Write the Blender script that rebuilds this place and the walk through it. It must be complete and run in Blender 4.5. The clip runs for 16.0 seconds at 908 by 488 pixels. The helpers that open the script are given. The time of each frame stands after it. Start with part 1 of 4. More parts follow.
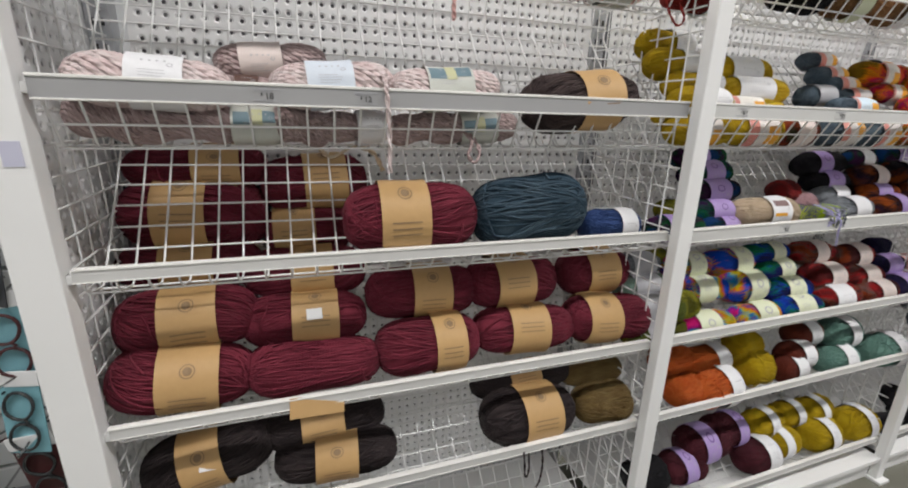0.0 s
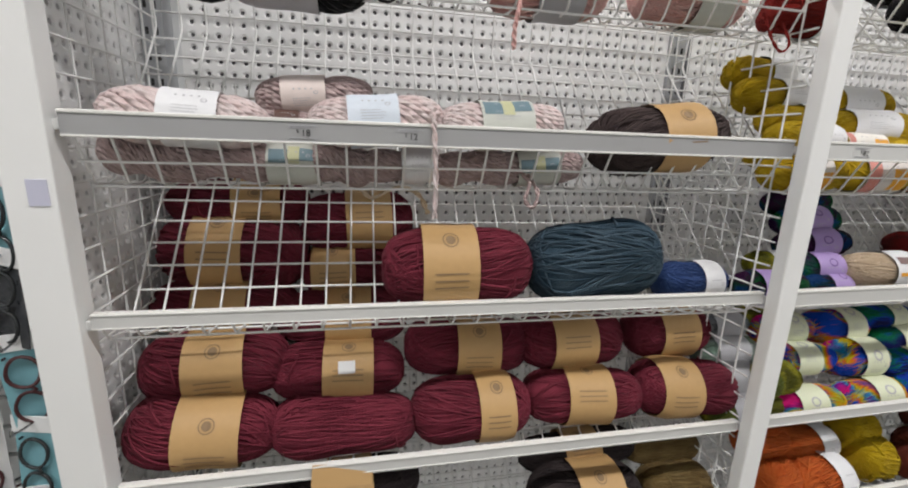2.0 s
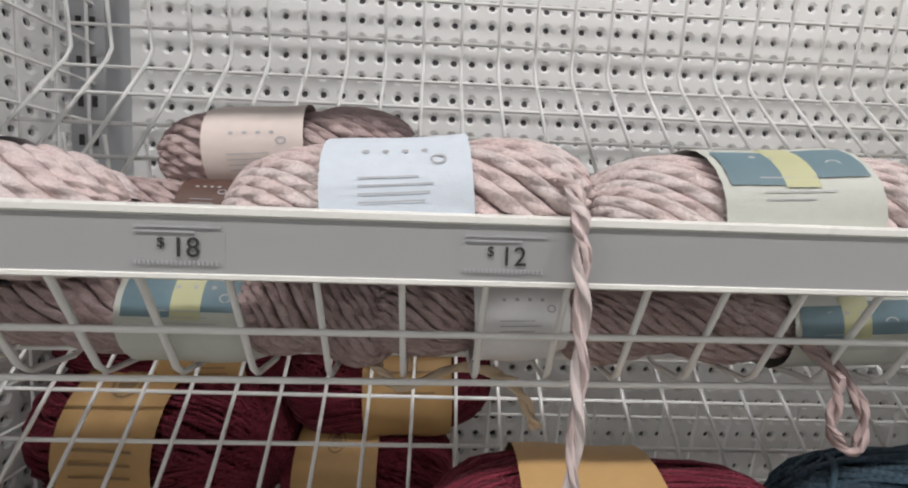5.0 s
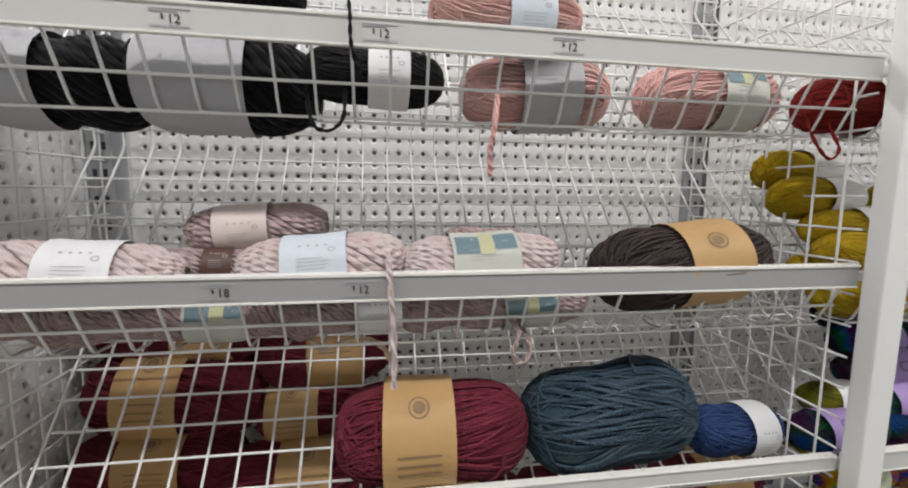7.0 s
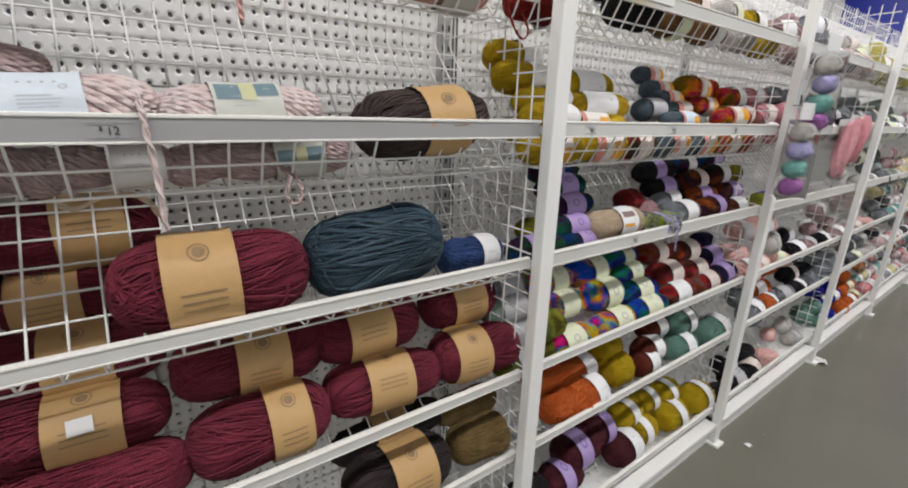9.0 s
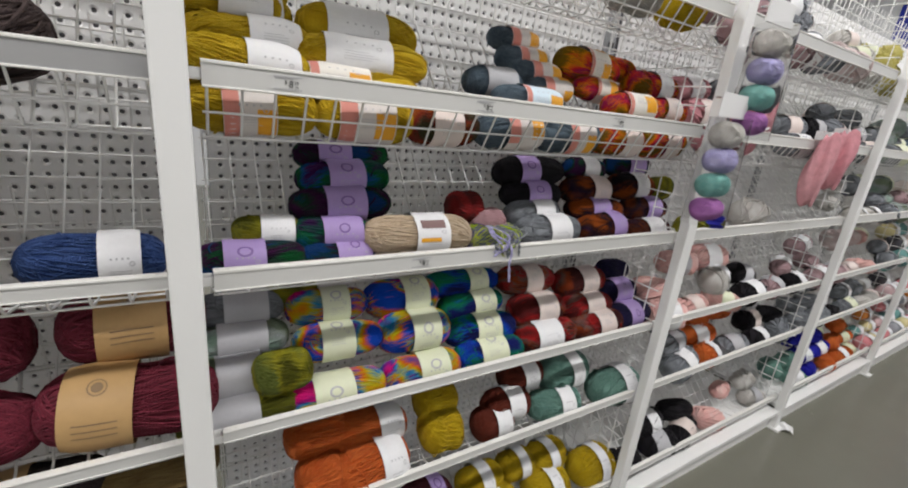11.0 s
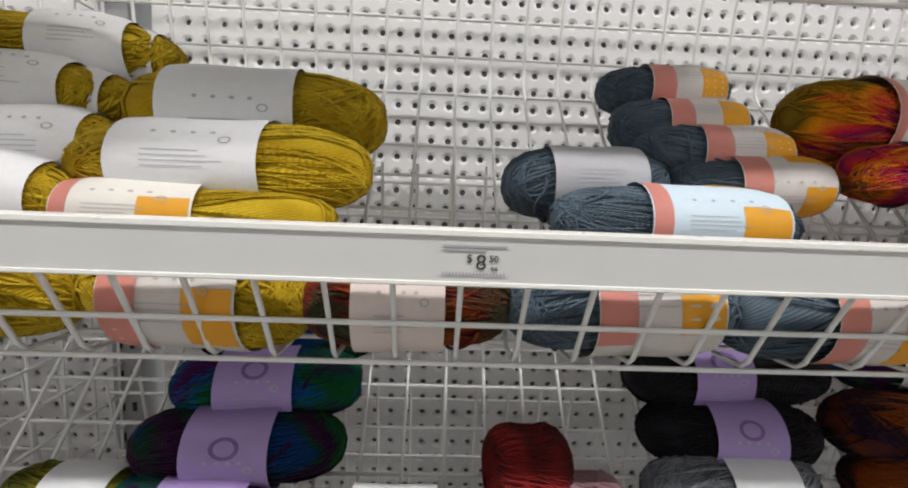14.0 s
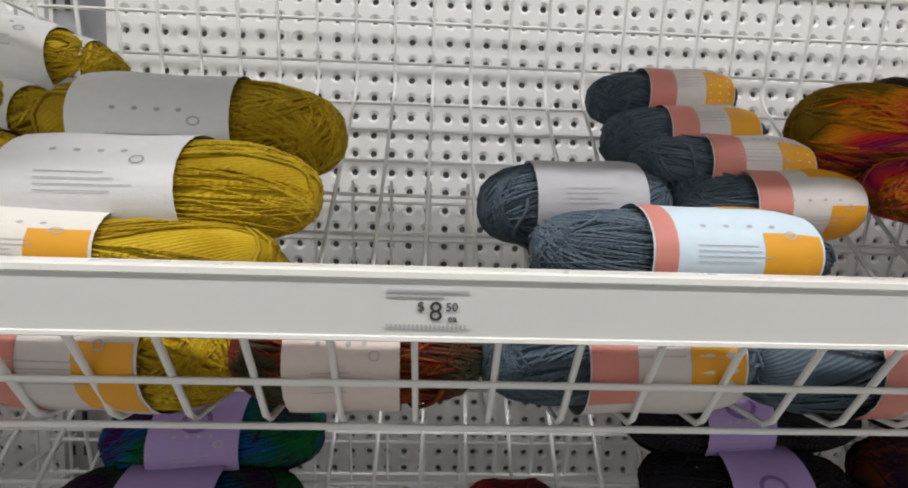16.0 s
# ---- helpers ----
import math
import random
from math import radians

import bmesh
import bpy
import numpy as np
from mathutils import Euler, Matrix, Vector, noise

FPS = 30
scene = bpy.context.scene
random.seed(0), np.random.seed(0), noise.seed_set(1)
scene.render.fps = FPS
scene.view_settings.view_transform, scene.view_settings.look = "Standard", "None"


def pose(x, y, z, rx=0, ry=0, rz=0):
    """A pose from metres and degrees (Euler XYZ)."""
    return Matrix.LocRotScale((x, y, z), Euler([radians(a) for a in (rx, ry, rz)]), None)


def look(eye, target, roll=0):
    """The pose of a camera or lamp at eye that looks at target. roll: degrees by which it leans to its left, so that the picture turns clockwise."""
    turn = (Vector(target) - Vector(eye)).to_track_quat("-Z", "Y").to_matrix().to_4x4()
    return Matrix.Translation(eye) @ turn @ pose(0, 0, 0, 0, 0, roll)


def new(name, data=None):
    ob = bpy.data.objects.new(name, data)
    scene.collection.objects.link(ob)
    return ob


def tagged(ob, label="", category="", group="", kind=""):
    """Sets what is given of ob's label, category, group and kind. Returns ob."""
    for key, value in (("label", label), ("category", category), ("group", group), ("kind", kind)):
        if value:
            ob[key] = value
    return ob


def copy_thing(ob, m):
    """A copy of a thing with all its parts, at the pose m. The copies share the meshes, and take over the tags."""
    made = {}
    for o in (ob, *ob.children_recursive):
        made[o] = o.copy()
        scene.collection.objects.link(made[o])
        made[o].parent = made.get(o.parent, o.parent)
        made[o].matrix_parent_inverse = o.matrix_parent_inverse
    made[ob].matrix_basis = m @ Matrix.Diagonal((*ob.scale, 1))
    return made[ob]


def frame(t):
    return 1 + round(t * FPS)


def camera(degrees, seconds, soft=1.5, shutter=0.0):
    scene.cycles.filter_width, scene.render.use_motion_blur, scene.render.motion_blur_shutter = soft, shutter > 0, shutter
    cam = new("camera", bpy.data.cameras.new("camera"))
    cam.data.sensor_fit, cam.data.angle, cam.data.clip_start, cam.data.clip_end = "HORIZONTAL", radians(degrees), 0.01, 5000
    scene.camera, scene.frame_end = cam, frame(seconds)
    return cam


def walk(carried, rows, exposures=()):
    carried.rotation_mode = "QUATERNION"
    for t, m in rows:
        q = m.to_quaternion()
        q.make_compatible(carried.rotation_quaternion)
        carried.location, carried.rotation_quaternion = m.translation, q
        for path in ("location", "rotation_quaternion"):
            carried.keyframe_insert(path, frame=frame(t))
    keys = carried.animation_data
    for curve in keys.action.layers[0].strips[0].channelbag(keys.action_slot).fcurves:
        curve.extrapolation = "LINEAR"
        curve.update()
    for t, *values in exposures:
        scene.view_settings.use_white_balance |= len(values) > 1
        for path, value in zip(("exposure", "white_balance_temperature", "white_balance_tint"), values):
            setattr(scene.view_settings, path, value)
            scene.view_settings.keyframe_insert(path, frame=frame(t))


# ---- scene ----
cam = camera(91.9, 16.0, soft=2.0)
PATH = [
    (0, (-0.056, 0.002, 1.341), (0.59, 1.808, 0.774), 1.5),
    (0.5, (-0.095, 0.008, 1.344), (0.434, 1.846, 0.758), 2.2),
    (1, (-0.083, 0.023, 1.341), (0.452, 1.864, 0.769), 2.5),
    (1.5, (-0.07, 0.037, 1.346), (0.448, 1.895, 0.819), 2.4),
    (2, (-0.017, 0.11, 1.357), (0.403, 2.011, 0.902), 2.0),
    (2.5, (0.087, 0.242, 1.38), (0.304, 2.198, 1.022), 1.7),
    (3, (0.092, 0.375, 1.389), (0.147, 2.359, 1.147), 1.9),
    (3.5, (0.034, 0.531, 1.388), (0.107, 2.522, 1.212), 1.7),
    (3.7, (0.022, 0.578, 1.38), (0.088, 2.571, 1.232), 1.4),
    (6, (0.037, 0.586, 1.405), (0.228, 2.569, 1.229), 1.5),
    (6.5, (0.072, 0.429, 1.453), (0.334, 2.406, 1.304), 0.3),
    (7, (0.086, 0.271, 1.479), (0.418, 2.23, 1.245), 0.7),
    (7.5, (0.082, 0.177, 1.463), (0.506, 2.1, 1.112), 0.7),
    (8, (0.06, 0.172, 1.419), (0.633, 2.033, 0.96), 0.6),
    (8.5, (0.021, 0.174, 1.382), (0.839, 1.915, 0.832), 0.7),
    (9, (0.083, 0.133, 1.393), (1.206, 1.685, 0.819), 1.6),
    (9.5, (0.239, 0.087, 1.394), (1.544, 1.496, 0.834), 2.9),
    (10, (0.44, 0.043, 1.385), (1.766, 1.444, 0.858), 4.6),
    (10.2, (0.511, 0.047, 1.386), (1.8, 1.476, 0.84), 5.2),
    (12.3, (1.191, 0.197, 1.283), (1.697, 2.063, 0.771), 5.1),
    (12.5, (1.221, 0.214, 1.289), (1.662, 2.106, 0.813), 4.6),
    (13, (1.25, 0.305, 1.342), (1.582, 2.251, 1.018), 3.5),
    (13.5, (1.249, 0.423, 1.393), (1.457, 2.398, 1.156), 3.3),
    (14, (1.273, 0.533, 1.402), (1.354, 2.519, 1.18), 2.3),
    (14.5, (1.301, 0.626, 1.391), (1.269, 2.611, 1.152), 1.3),
    (15, (1.314, 0.654, 1.388), (1.231, 2.636, 1.137), 0.7),
    (15.5, (1.314, 0.651, 1.389), (1.268, 2.636, 1.151), 0.9),
    (16, (1.301, 0.59, 1.412), (1.376, 2.581, 1.245), 1.7),
]
EXPOSURES = ((0, -0.30), (6, -0.32), (7, -0.42), (7.5, -0.52), (8, -0.44), (8.5, -0.33), (12.5, -0.36), (13, -0.36), (14, -0.27), (16, -0.30))
walk(cam, [(t, look(eye, target, roll)) for t, eye, target, roll in PATH], EXPOSURES)


# ---- light ----
world = bpy.data.worlds.new("world")
scene.world = world
world.use_nodes = True
world.node_tree.nodes["Background"].inputs[0].default_value = (0.9, 0.95, 1.0, 1)
world.node_tree.nodes["Background"].inputs[1].default_value = 0.01
LAMP_WATTS = 55.0


# ---- materials ----
def lin(r, g, b):
    """Linear colour from 0-255 display values."""
    f = lambda c: c / 12.92 if c <= 0.04045 else ((c + 0.055) / 1.055) ** 2.4
    return (f(r / 255), f(g / 255), f(b / 255), 1.0)


def surface(name, color, rough=0.5, metal=0.0, vary=0.08, scale=6.0, grain=90.0, bump=0.05, coat=0.0, sheen=0.0):
    """A painted or printed surface with stains at a large scale and grain at a small one."""
    m = bpy.data.materials.new(name)
    m.use_nodes = True
    nt, n, l = m.node_tree, m.node_tree.nodes, m.node_tree.links
    b = n["Principled BSDF"]
    b.inputs["Roughness"].default_value, b.inputs["Metallic"].default_value = rough, metal
    b.inputs["Coat Weight"].default_value, b.inputs["Sheen Weight"].default_value = coat, sheen
    tc = n.new("ShaderNodeTexCoord")
    big, fine = n.new("ShaderNodeTexNoise"), n.new("ShaderNodeTexNoise")
    big.inputs["Scale"].default_value, big.inputs["Detail"].default_value = scale, 5
    fine.inputs["Scale"].default_value, fine.inputs["Detail"].default_value = grain, 3
    l.new(tc.outputs["Object"], big.inputs["Vector"]), l.new(tc.outputs["Object"], fine.inputs["Vector"])
    mix = n.new("ShaderNodeMix")
    mix.data_type = "RGBA"
    mix.inputs[6].default_value = tuple(c * (1 - vary) for c in color[:3]) + (1,)
    mix.inputs[7].default_value = tuple(min(1, c * (1 + vary)) for c in color[:3]) + (1,)
    l.new(big.outputs["Fac"], mix.inputs[0]), l.new(mix.outputs[2], b.inputs["Base Color"])
    mr = n.new("ShaderNodeMapRange")
    mr.inputs["To Min"].default_value, mr.inputs["To Max"].default_value = max(0.03, rough - 0.1), min(1, rough + 0.1)
    l.new(fine.outputs["Fac"], mr.inputs["Value"]), l.new(mr.outputs[0], b.inputs["Roughness"])
    bp = n.new("ShaderNodeBump")
    bp.inputs["Strength"].default_value, bp.inputs["Distance"].default_value = bump, 0.002
    l.new(fine.outputs["Fac"], bp.inputs["Height"]), l.new(bp.outputs[0], b.inputs["Normal"])
    return m


def yarn_material(name, colors, rough=0.85, sharp=3.0, fibre=1.0, sheen=0.15):
    """Wool: colours that change along the thread, ply twist and fibre as relief."""
    m = bpy.data.materials.new("yarn_" + name)
    m.use_nodes = True
    n, l = m.node_tree.nodes, m.node_tree.links
    b = n["Principled BSDF"]
    b.inputs["Roughness"].default_value, b.inputs["Sheen Weight"].default_value = rough, sheen * 0.15
    b.inputs["Specular IOR Level"].default_value = 0.22
    b.inputs["Sheen Roughness"].default_value = 0.4
    tc, info = n.new("ShaderNodeTexCoord"), n.new("ShaderNodeObjectInfo")
    shift, add = n.new("ShaderNodeVectorMath"), n.new("ShaderNodeVectorMath")
    shift.operation, add.operation = "SCALE", "ADD"
    comb = n.new("ShaderNodeCombineXYZ")
    geo_n, phase = n.new("ShaderNodeNewGeometry"), n.new("ShaderNodeMath")
    phase.operation = "MULTIPLY_ADD"
    phase.inputs[1].default_value = 0.0045 if len(colors) > 2 else 0.03
    l.new(geo_n.outputs["Random Per Island"], phase.inputs[0]), l.new(info.outputs["Random"], phase.inputs[2])
    for i in range(3):
        l.new(phase.outputs[0], comb.inputs[i])
    shift.inputs["Scale"].default_value = 37.0
    l.new(comb.outputs[0], shift.inputs[0])
    l.new(tc.outputs["Object"], add.inputs[0]), l.new(shift.outputs[0], add.inputs[1])
    noise_n = n.new("ShaderNodeTexNoise")
    noise_n.inputs["Scale"].default_value = 1.45 if len(colors) > 2 else 3.0
    noise_n.inputs["Detail"].default_value = 0.3
    l.new(add.outputs[0], noise_n.inputs["Vector"])
    ramp = n.new("ShaderNodeValToRGB")
    lo, hi = (0.34, 0.66) if len(colors) > 2 else (0.30, 0.70)
    el = ramp.color_ramp.elements
    for i, c in enumerate(colors):
        p = lo + (hi - lo) * i / max(1, len(colors) - 1)
        e = el[i] if i < 2 else el.new(p)
        e.position, e.color = p, tuple(0.92 * v ** 1.18 for v in lin(*c)[:3]) + (1,)
    l.new(noise_n.outputs["Fac"], ramp.inputs[0])
    uv = n.new("ShaderNodeUVMap")
    wave = n.new("ShaderNodeTexWave")
    wave.wave_type, wave.bands_direction = "BANDS", "DIAGONAL"
    wave.inputs["Scale"].default_value, wave.inputs["Distortion"].default_value = 1.0, 0.6
    wave.inputs["Detail"].default_value = 1.0
    l.new(uv.outputs[0], wave.inputs["Vector"])
    fuzz = n.new("ShaderNodeTexNoise")
    fuzz.inputs["Scale"].default_value, fuzz.inputs["Detail"].default_value = 45.0 * fibre, 4
    l.new(tc.outputs["Object"], fuzz.inputs["Vector"])
    mul = n.new("ShaderNodeMix")
    mul.data_type, mul.blend_type = "RGBA", "MULTIPLY"
    mul.inputs[0].default_value = 0.45
    l.new(ramp.outputs[0], mul.inputs[6]), l.new(fuzz.outputs["Fac"], mul.inputs[7])
    l.new(mul.outputs[2], b.inputs["Base Color"])
    hgt = n.new("ShaderNodeMath")
    hgt.operation = "MULTIPLY_ADD"
    hgt.inputs[1].default_value = 0.6
    l.new(fuzz.outputs["Fac"], hgt.inputs[0]), l.new(wave.outputs["Fac"], hgt.inputs[2])
    bp = n.new("ShaderNodeBump")
    bp.inputs["Strength"].default_value, bp.inputs["Distance"].default_value = 0.5 if "mauve" in name else 0.3, 0.014
    l.new(hgt.outputs[0], bp.inputs["Height"]), l.new(bp.outputs[0], b.inputs["Normal"])
    return m


WHITE_METAL = surface("white_powder_coat", (0.84, 0.84, 0.83, 1), 0.38, vary=0.04, grain=160, bump=0.06)
BOARD = surface("white_pegboard", (0.87, 0.87, 0.87, 1), 0.33, vary=0.04, scale=3, grain=60, bump=0.12)
# dark grey for an added sheet that supplies the shade inside pegboard holes
HOLE_DARK = surface("dark_hole_backing", (0.16, 0.16, 0.17, 1), 0.8)
UPRIGHT = surface("grey_steel_upright", (0.42, 0.43, 0.45, 1), 0.35, metal=0.3, vary=0.08)
# rail face colours are lowered for shade; RAIL_EDGE keeps the lit tone
RAIL = surface("price_rail_face_shaded", (0.62, 0.617, 0.60, 1), 0.42, vary=0.06, scale=5, grain=30, bump=0.03)
RAIL_DEEP_SHADE = surface("grey_rail_insert", (0.36, 0.36, 0.362, 1), 0.36, vary=0.06, scale=5, grain=30, bump=0.03)
RAIL_EDGE = surface("price_rail_edge_lit", (0.84, 0.83, 0.79, 1), 0.3, vary=0.03)
INK = surface("black_ink", (0.03, 0.03, 0.03, 1), 0.6)
INK_SOFT = surface("faded_ink", (0.42, 0.42, 0.44, 1), 0.6)
INK_BROWN = surface("brown_ink", (0.26, 0.17, 0.09, 1), 0.7)
TAG = surface("price_ticket_paper", (0.70, 0.70, 0.69, 1), 0.5)
FLOOR_M = surface("polished_concrete", (0.165, 0.163, 0.132, 1), 0.22, vary=0.22, scale=1.3, grain=40, bump=0.04)
WALL_M = surface("store_wall_paint", (0.72, 0.73, 0.74, 1), 0.7, scale=0.6)
CEIL_M = surface("ceiling_paint", (0.62, 0.62, 0.62, 1), 0.8, scale=0.4)
SIGN_BLUE = surface("sign_blue", lin(18, 38, 150), 0.45, vary=0.05, scale=0.5)
SIGN_YELLOW = surface("sign_yellow", lin(214, 200, 10), 0.4, vary=0.04)
LETTER = surface("sign_white", (0.85, 0.85, 0.86, 1), 0.5)
LENS_GREY = surface("dark_spectacle_plastic", (0.025, 0.028, 0.03, 1), 0.2)
CARD_TEAL = surface("teal_card", lin(120, 170, 180), 0.4, vary=0.12, scale=20)
CARD_WHITE = surface("white_card", (0.78, 0.78, 0.78, 1), 0.45)
CARD_RED = surface("dark_red_card", lin(70, 30, 32), 0.45, vary=0.2, scale=20)
CARD_SMOKE = surface("smoke_card", lin(60, 62, 66), 0.3, vary=0.3, scale=25)
STEEL = surface("hook_steel", (0.55, 0.55, 0.56, 1), 0.25, metal=0.9)

PAPERS = {k: surface("band_" + k, lin(*c), 0.55, vary=0.06, scale=14, grain=70, bump=0.08) for k, c in {
    "white": (226, 226, 228), "kraft": (186, 150, 100), "grey": (176, 176, 180), "blue": (206, 214, 224), "scenic": (196, 198, 190),
    "blush": (218, 204, 198), "brown": (92, 66, 58), "gold": (226, 222, 214), "coral": (210, 204, 200), "sky": (206, 224, 236),
    "lilac": (164, 140, 194), "cream": (214, 218, 190)}.items()}
ACCENT = {k: surface("ink_" + k, lin(*c), 0.55) for k, c in {
    "gold": (226, 160, 30), "coral": (206, 132, 120), "teal": (104, 128, 138), "leaf": (190, 190, 150), "plum": (120, 90, 150), "taupe": (120, 92, 90)}.items()}

YARNS = {k: yarn_material(k, c, fibre=f, sheen=s) for k, (c, f, s) in {
    "black_fur": ([(14, 14, 16), (40, 40, 44)], 1.6, 0.5), "charcoal": ([(38, 38, 42), (62, 60, 64)], 1.2, 0.2),
    "pink": ([(255, 204, 198), (255, 220, 214)], 1, 0.2), "red": ([(140, 40, 36), (165, 54, 46)], 1, 0.2),
    # one mauve wool in two tones; the darker has shade put into its colour
    "mauve": ([(252, 230, 228), (255, 242, 240)], 1, 0.25), "mauve_shaded": ([(208, 186, 184), (228, 208, 206)], 1, 0.25),
    "brown_grey": ([(84, 72, 72), (108, 94, 92)], 1, 0.15), "maroon": ([(132, 54, 72), (160, 74, 92)], 1, 0.15),
    "slate_blue": ([(66, 90, 106), (100, 120, 134)], 1, 0.15), "denim": ([(60, 86, 140), (90, 116, 168)], 1, 0.15),
    "charcoal_brown": ([(64, 56, 58), (88, 78, 78)], 1, 0.15), "khaki": ([(144, 120, 78), (166, 144, 100)], 1, 0.15),
    "olive": ([(208, 174, 26), (238, 208, 64)], 1, 0.15), "slate": ([(100, 116, 130), (130, 146, 158)], 1, 0.15),
    "rust_mix": ([(80, 60, 50), (190, 110, 40), (150, 50, 40), (90, 86, 60)], 1, 0.15),
    "sunset": ([(160, 128, 10), (255, 170, 10), (240, 66, 60), (170, 30, 110), (255, 140, 20), (140, 110, 10)], 1, 0.15),
    "plum_green": ([(10, 110, 60), (60, 20, 70), (84, 16, 84), (8, 80, 50), (10, 80, 140)], 1, 0.1),
    "jewel": ([(70, 16, 90), (0, 110, 90), (10, 120, 50), (14, 110, 180), (90, 24, 110)], 1, 0.1),
    "moss": ([(110, 110, 30), (176, 170, 50), (130, 140, 70)], 1, 0.15), "beige": ([(226, 204, 176), (240, 222, 198)], 1, 0.2),
    "red_mix": ([(150, 40, 44), (110, 50, 50), (180, 60, 60)], 1, 0.1), "blush_pink": ([(210, 170, 176), (226, 190, 194)], 1, 0.2),
    "neon": ([(190, 214, 20), (120, 124, 150), (140, 130, 170), (214, 226, 60), (110, 116, 140)], 1, 0.1),
    "grey": ([(140, 144, 150), (176, 180, 186)], 1, 0.2), "black": ([(24, 22, 26), (50, 46, 54)], 1, 0.2),
    "amber_plum": ([(170, 90, 20), (70, 36, 30), (50, 24, 64), (130, 66, 20), (40, 24, 40)], 1, 0.1),
    "rainbow": ([(255, 40, 160), (140, 50, 180), (0, 170, 220), (220, 210, 20), (250, 130, 20), (20, 100, 220)], 1, 0.1),
    "peacock": ([(30, 40, 130), (0, 130, 130), (10, 150, 90), (20, 90, 220), (30, 40, 110)], 1, 0.1),
    "ruby_mix": ([(120, 40, 40), (200, 40, 44), (130, 110, 104), (170, 80, 30), (90, 40, 40)], 1, 0.1),
    "navy": ([(30, 34, 62), (60, 50, 100)], 1, 0.1), "mint_mix": ([(170, 196, 180), (190, 196, 196), (150, 164, 140)], 1, 0.1),
    "orange": ([(222, 116, 54), (234, 136, 72)], 1, 0.15), "mustard": ([(206, 176, 22), (224, 196, 48)], 1, 0.15),
    "rust": ([(118, 56, 40), (136, 68, 50)], 1, 0.15), "teal": ([(124, 164, 154), (146, 184, 172)], 1, 0.15),
    "burgundy": ([(92, 40, 52), (112, 54, 66)], 1, 0.15), "white": ([(220, 216, 210), (236, 234, 230)], 1, 0.2),
    "camel": ([(150, 112, 76), (176, 138, 100)], 1, 0.15), "rose": ([(232, 166, 176), (242, 188, 194)], 1, 0.2),
    "dusty": ([(190, 160, 164), (214, 186, 190)], 1, 0.2), "lilac_y": ([(196, 192, 236), (212, 208, 242)], 1, 0.1),
    "aqua": ([(150, 210, 204), (172, 222, 214)], 1, 0.1), "violet": ([(190, 130, 198), (206, 150, 210)], 1, 0.1),
    "lemon": ([(216, 206, 120), (230, 220, 150)], 1, 0.1), "cobalt": ([(40, 40, 170), (60, 60, 200)], 1, 0.1),
}.items()}


# ---- helpers of this scene ----
def part(name, bm, material, parent=None, label="", smooth=False):
    """Links a bmesh as one mesh object under a thing or a part."""
    me = bpy.data.meshes.new(name)
    bm.to_mesh(me)
    bm.free()
    return part_of(name, me, material, parent, label, smooth)


def part_of(name, me, material, parent=None, label="", smooth=False):
    if not me.materials:
        me.materials.append(material)
    if smooth:
        me.polygons.foreach_set("use_smooth", [True] * len(me.polygons))
    ob = new(name, me)
    ob.parent = parent
    if label:
        ob["label"] = label
    return ob


def box(bm, x0, y0, z0, x1, y1, z1, bevel=0.0):
    vs = [bm.verts.new((x, y, z)) for x in (x0, x1) for y in (y0, y1) for z in (z0, z1)]
    fs = [bm.faces.new([vs[i] for i in q]) for q in ((0, 1, 3, 2), (4, 6, 7, 5), (0, 4, 5, 1), (2, 3, 7, 6), (0, 2, 6, 4), (1, 5, 7, 3))]
    if bevel:
        es = {e for f in fs for e in f.edges}
        bmesh.ops.bevel(bm, geom=list(es), offset=bevel, segments=2, affect="EDGES", profile=0.6)
    return bm


def boxes(*rows, bevel=0.0):
    bm = bmesh.new()
    for r in rows:
        b2 = bmesh.new()
        box(b2, *r, bevel=bevel)
        me = bpy.data.meshes.new("tmp")
        b2.to_mesh(me)
        b2.free()
        bm.from_mesh(me)
        bpy.data.meshes.remove(me)
    return bm


def tube_arrays(points, radius, sides=5, closed=False, k=1.0):
    """Vertices, quads and corner UVs of a tube along points."""
    p = np.asarray(points, float)
    n = len(p)
    if closed:
        tan = np.roll(p, -1, 0) - np.roll(p, 1, 0)
    else:
        tan = np.gradient(p, axis=0)
    tan /= np.linalg.norm(tan, axis=1, keepdims=True) + 1e-9
    ref = np.array((0.0, 0.0, 1.0))
    if abs(tan[:, 2]).max() > 0.95:
        ref = np.array((0.31, 0.93, 0.2))
        if abs(tan @ (ref / np.linalg.norm(ref))).max() > 0.95:
            ref = np.array((1.0, 0.05, 0.02))
    a = np.cross(tan, ref)
    a /= np.linalg.norm(a, axis=1, keepdims=True) + 1e-9
    b = np.cross(tan, a)
    ang = np.arange(sides) * 2 * np.pi / sides
    v = p[:, None] + radius * (np.cos(ang)[None, :, None] * a[:, None] + np.sin(ang)[None, :, None] * b[:, None])
    f, uv = [], []
    for i in range(n if closed else n - 1):
        for j in range(sides):
            j2, i2 = (j + 1) % sides, (i + 1) % n
            f.append((i * sides + j, i * sides + j2, i2 * sides + j2, i2 * sides + j))
            uv += [(i * k, j / sides), (i * k, (j + 1) / sides), ((i + 1) * k, (j + 1) / sides), ((i + 1) * k, j / sides)]
    return v.reshape(-1, 3), f, uv


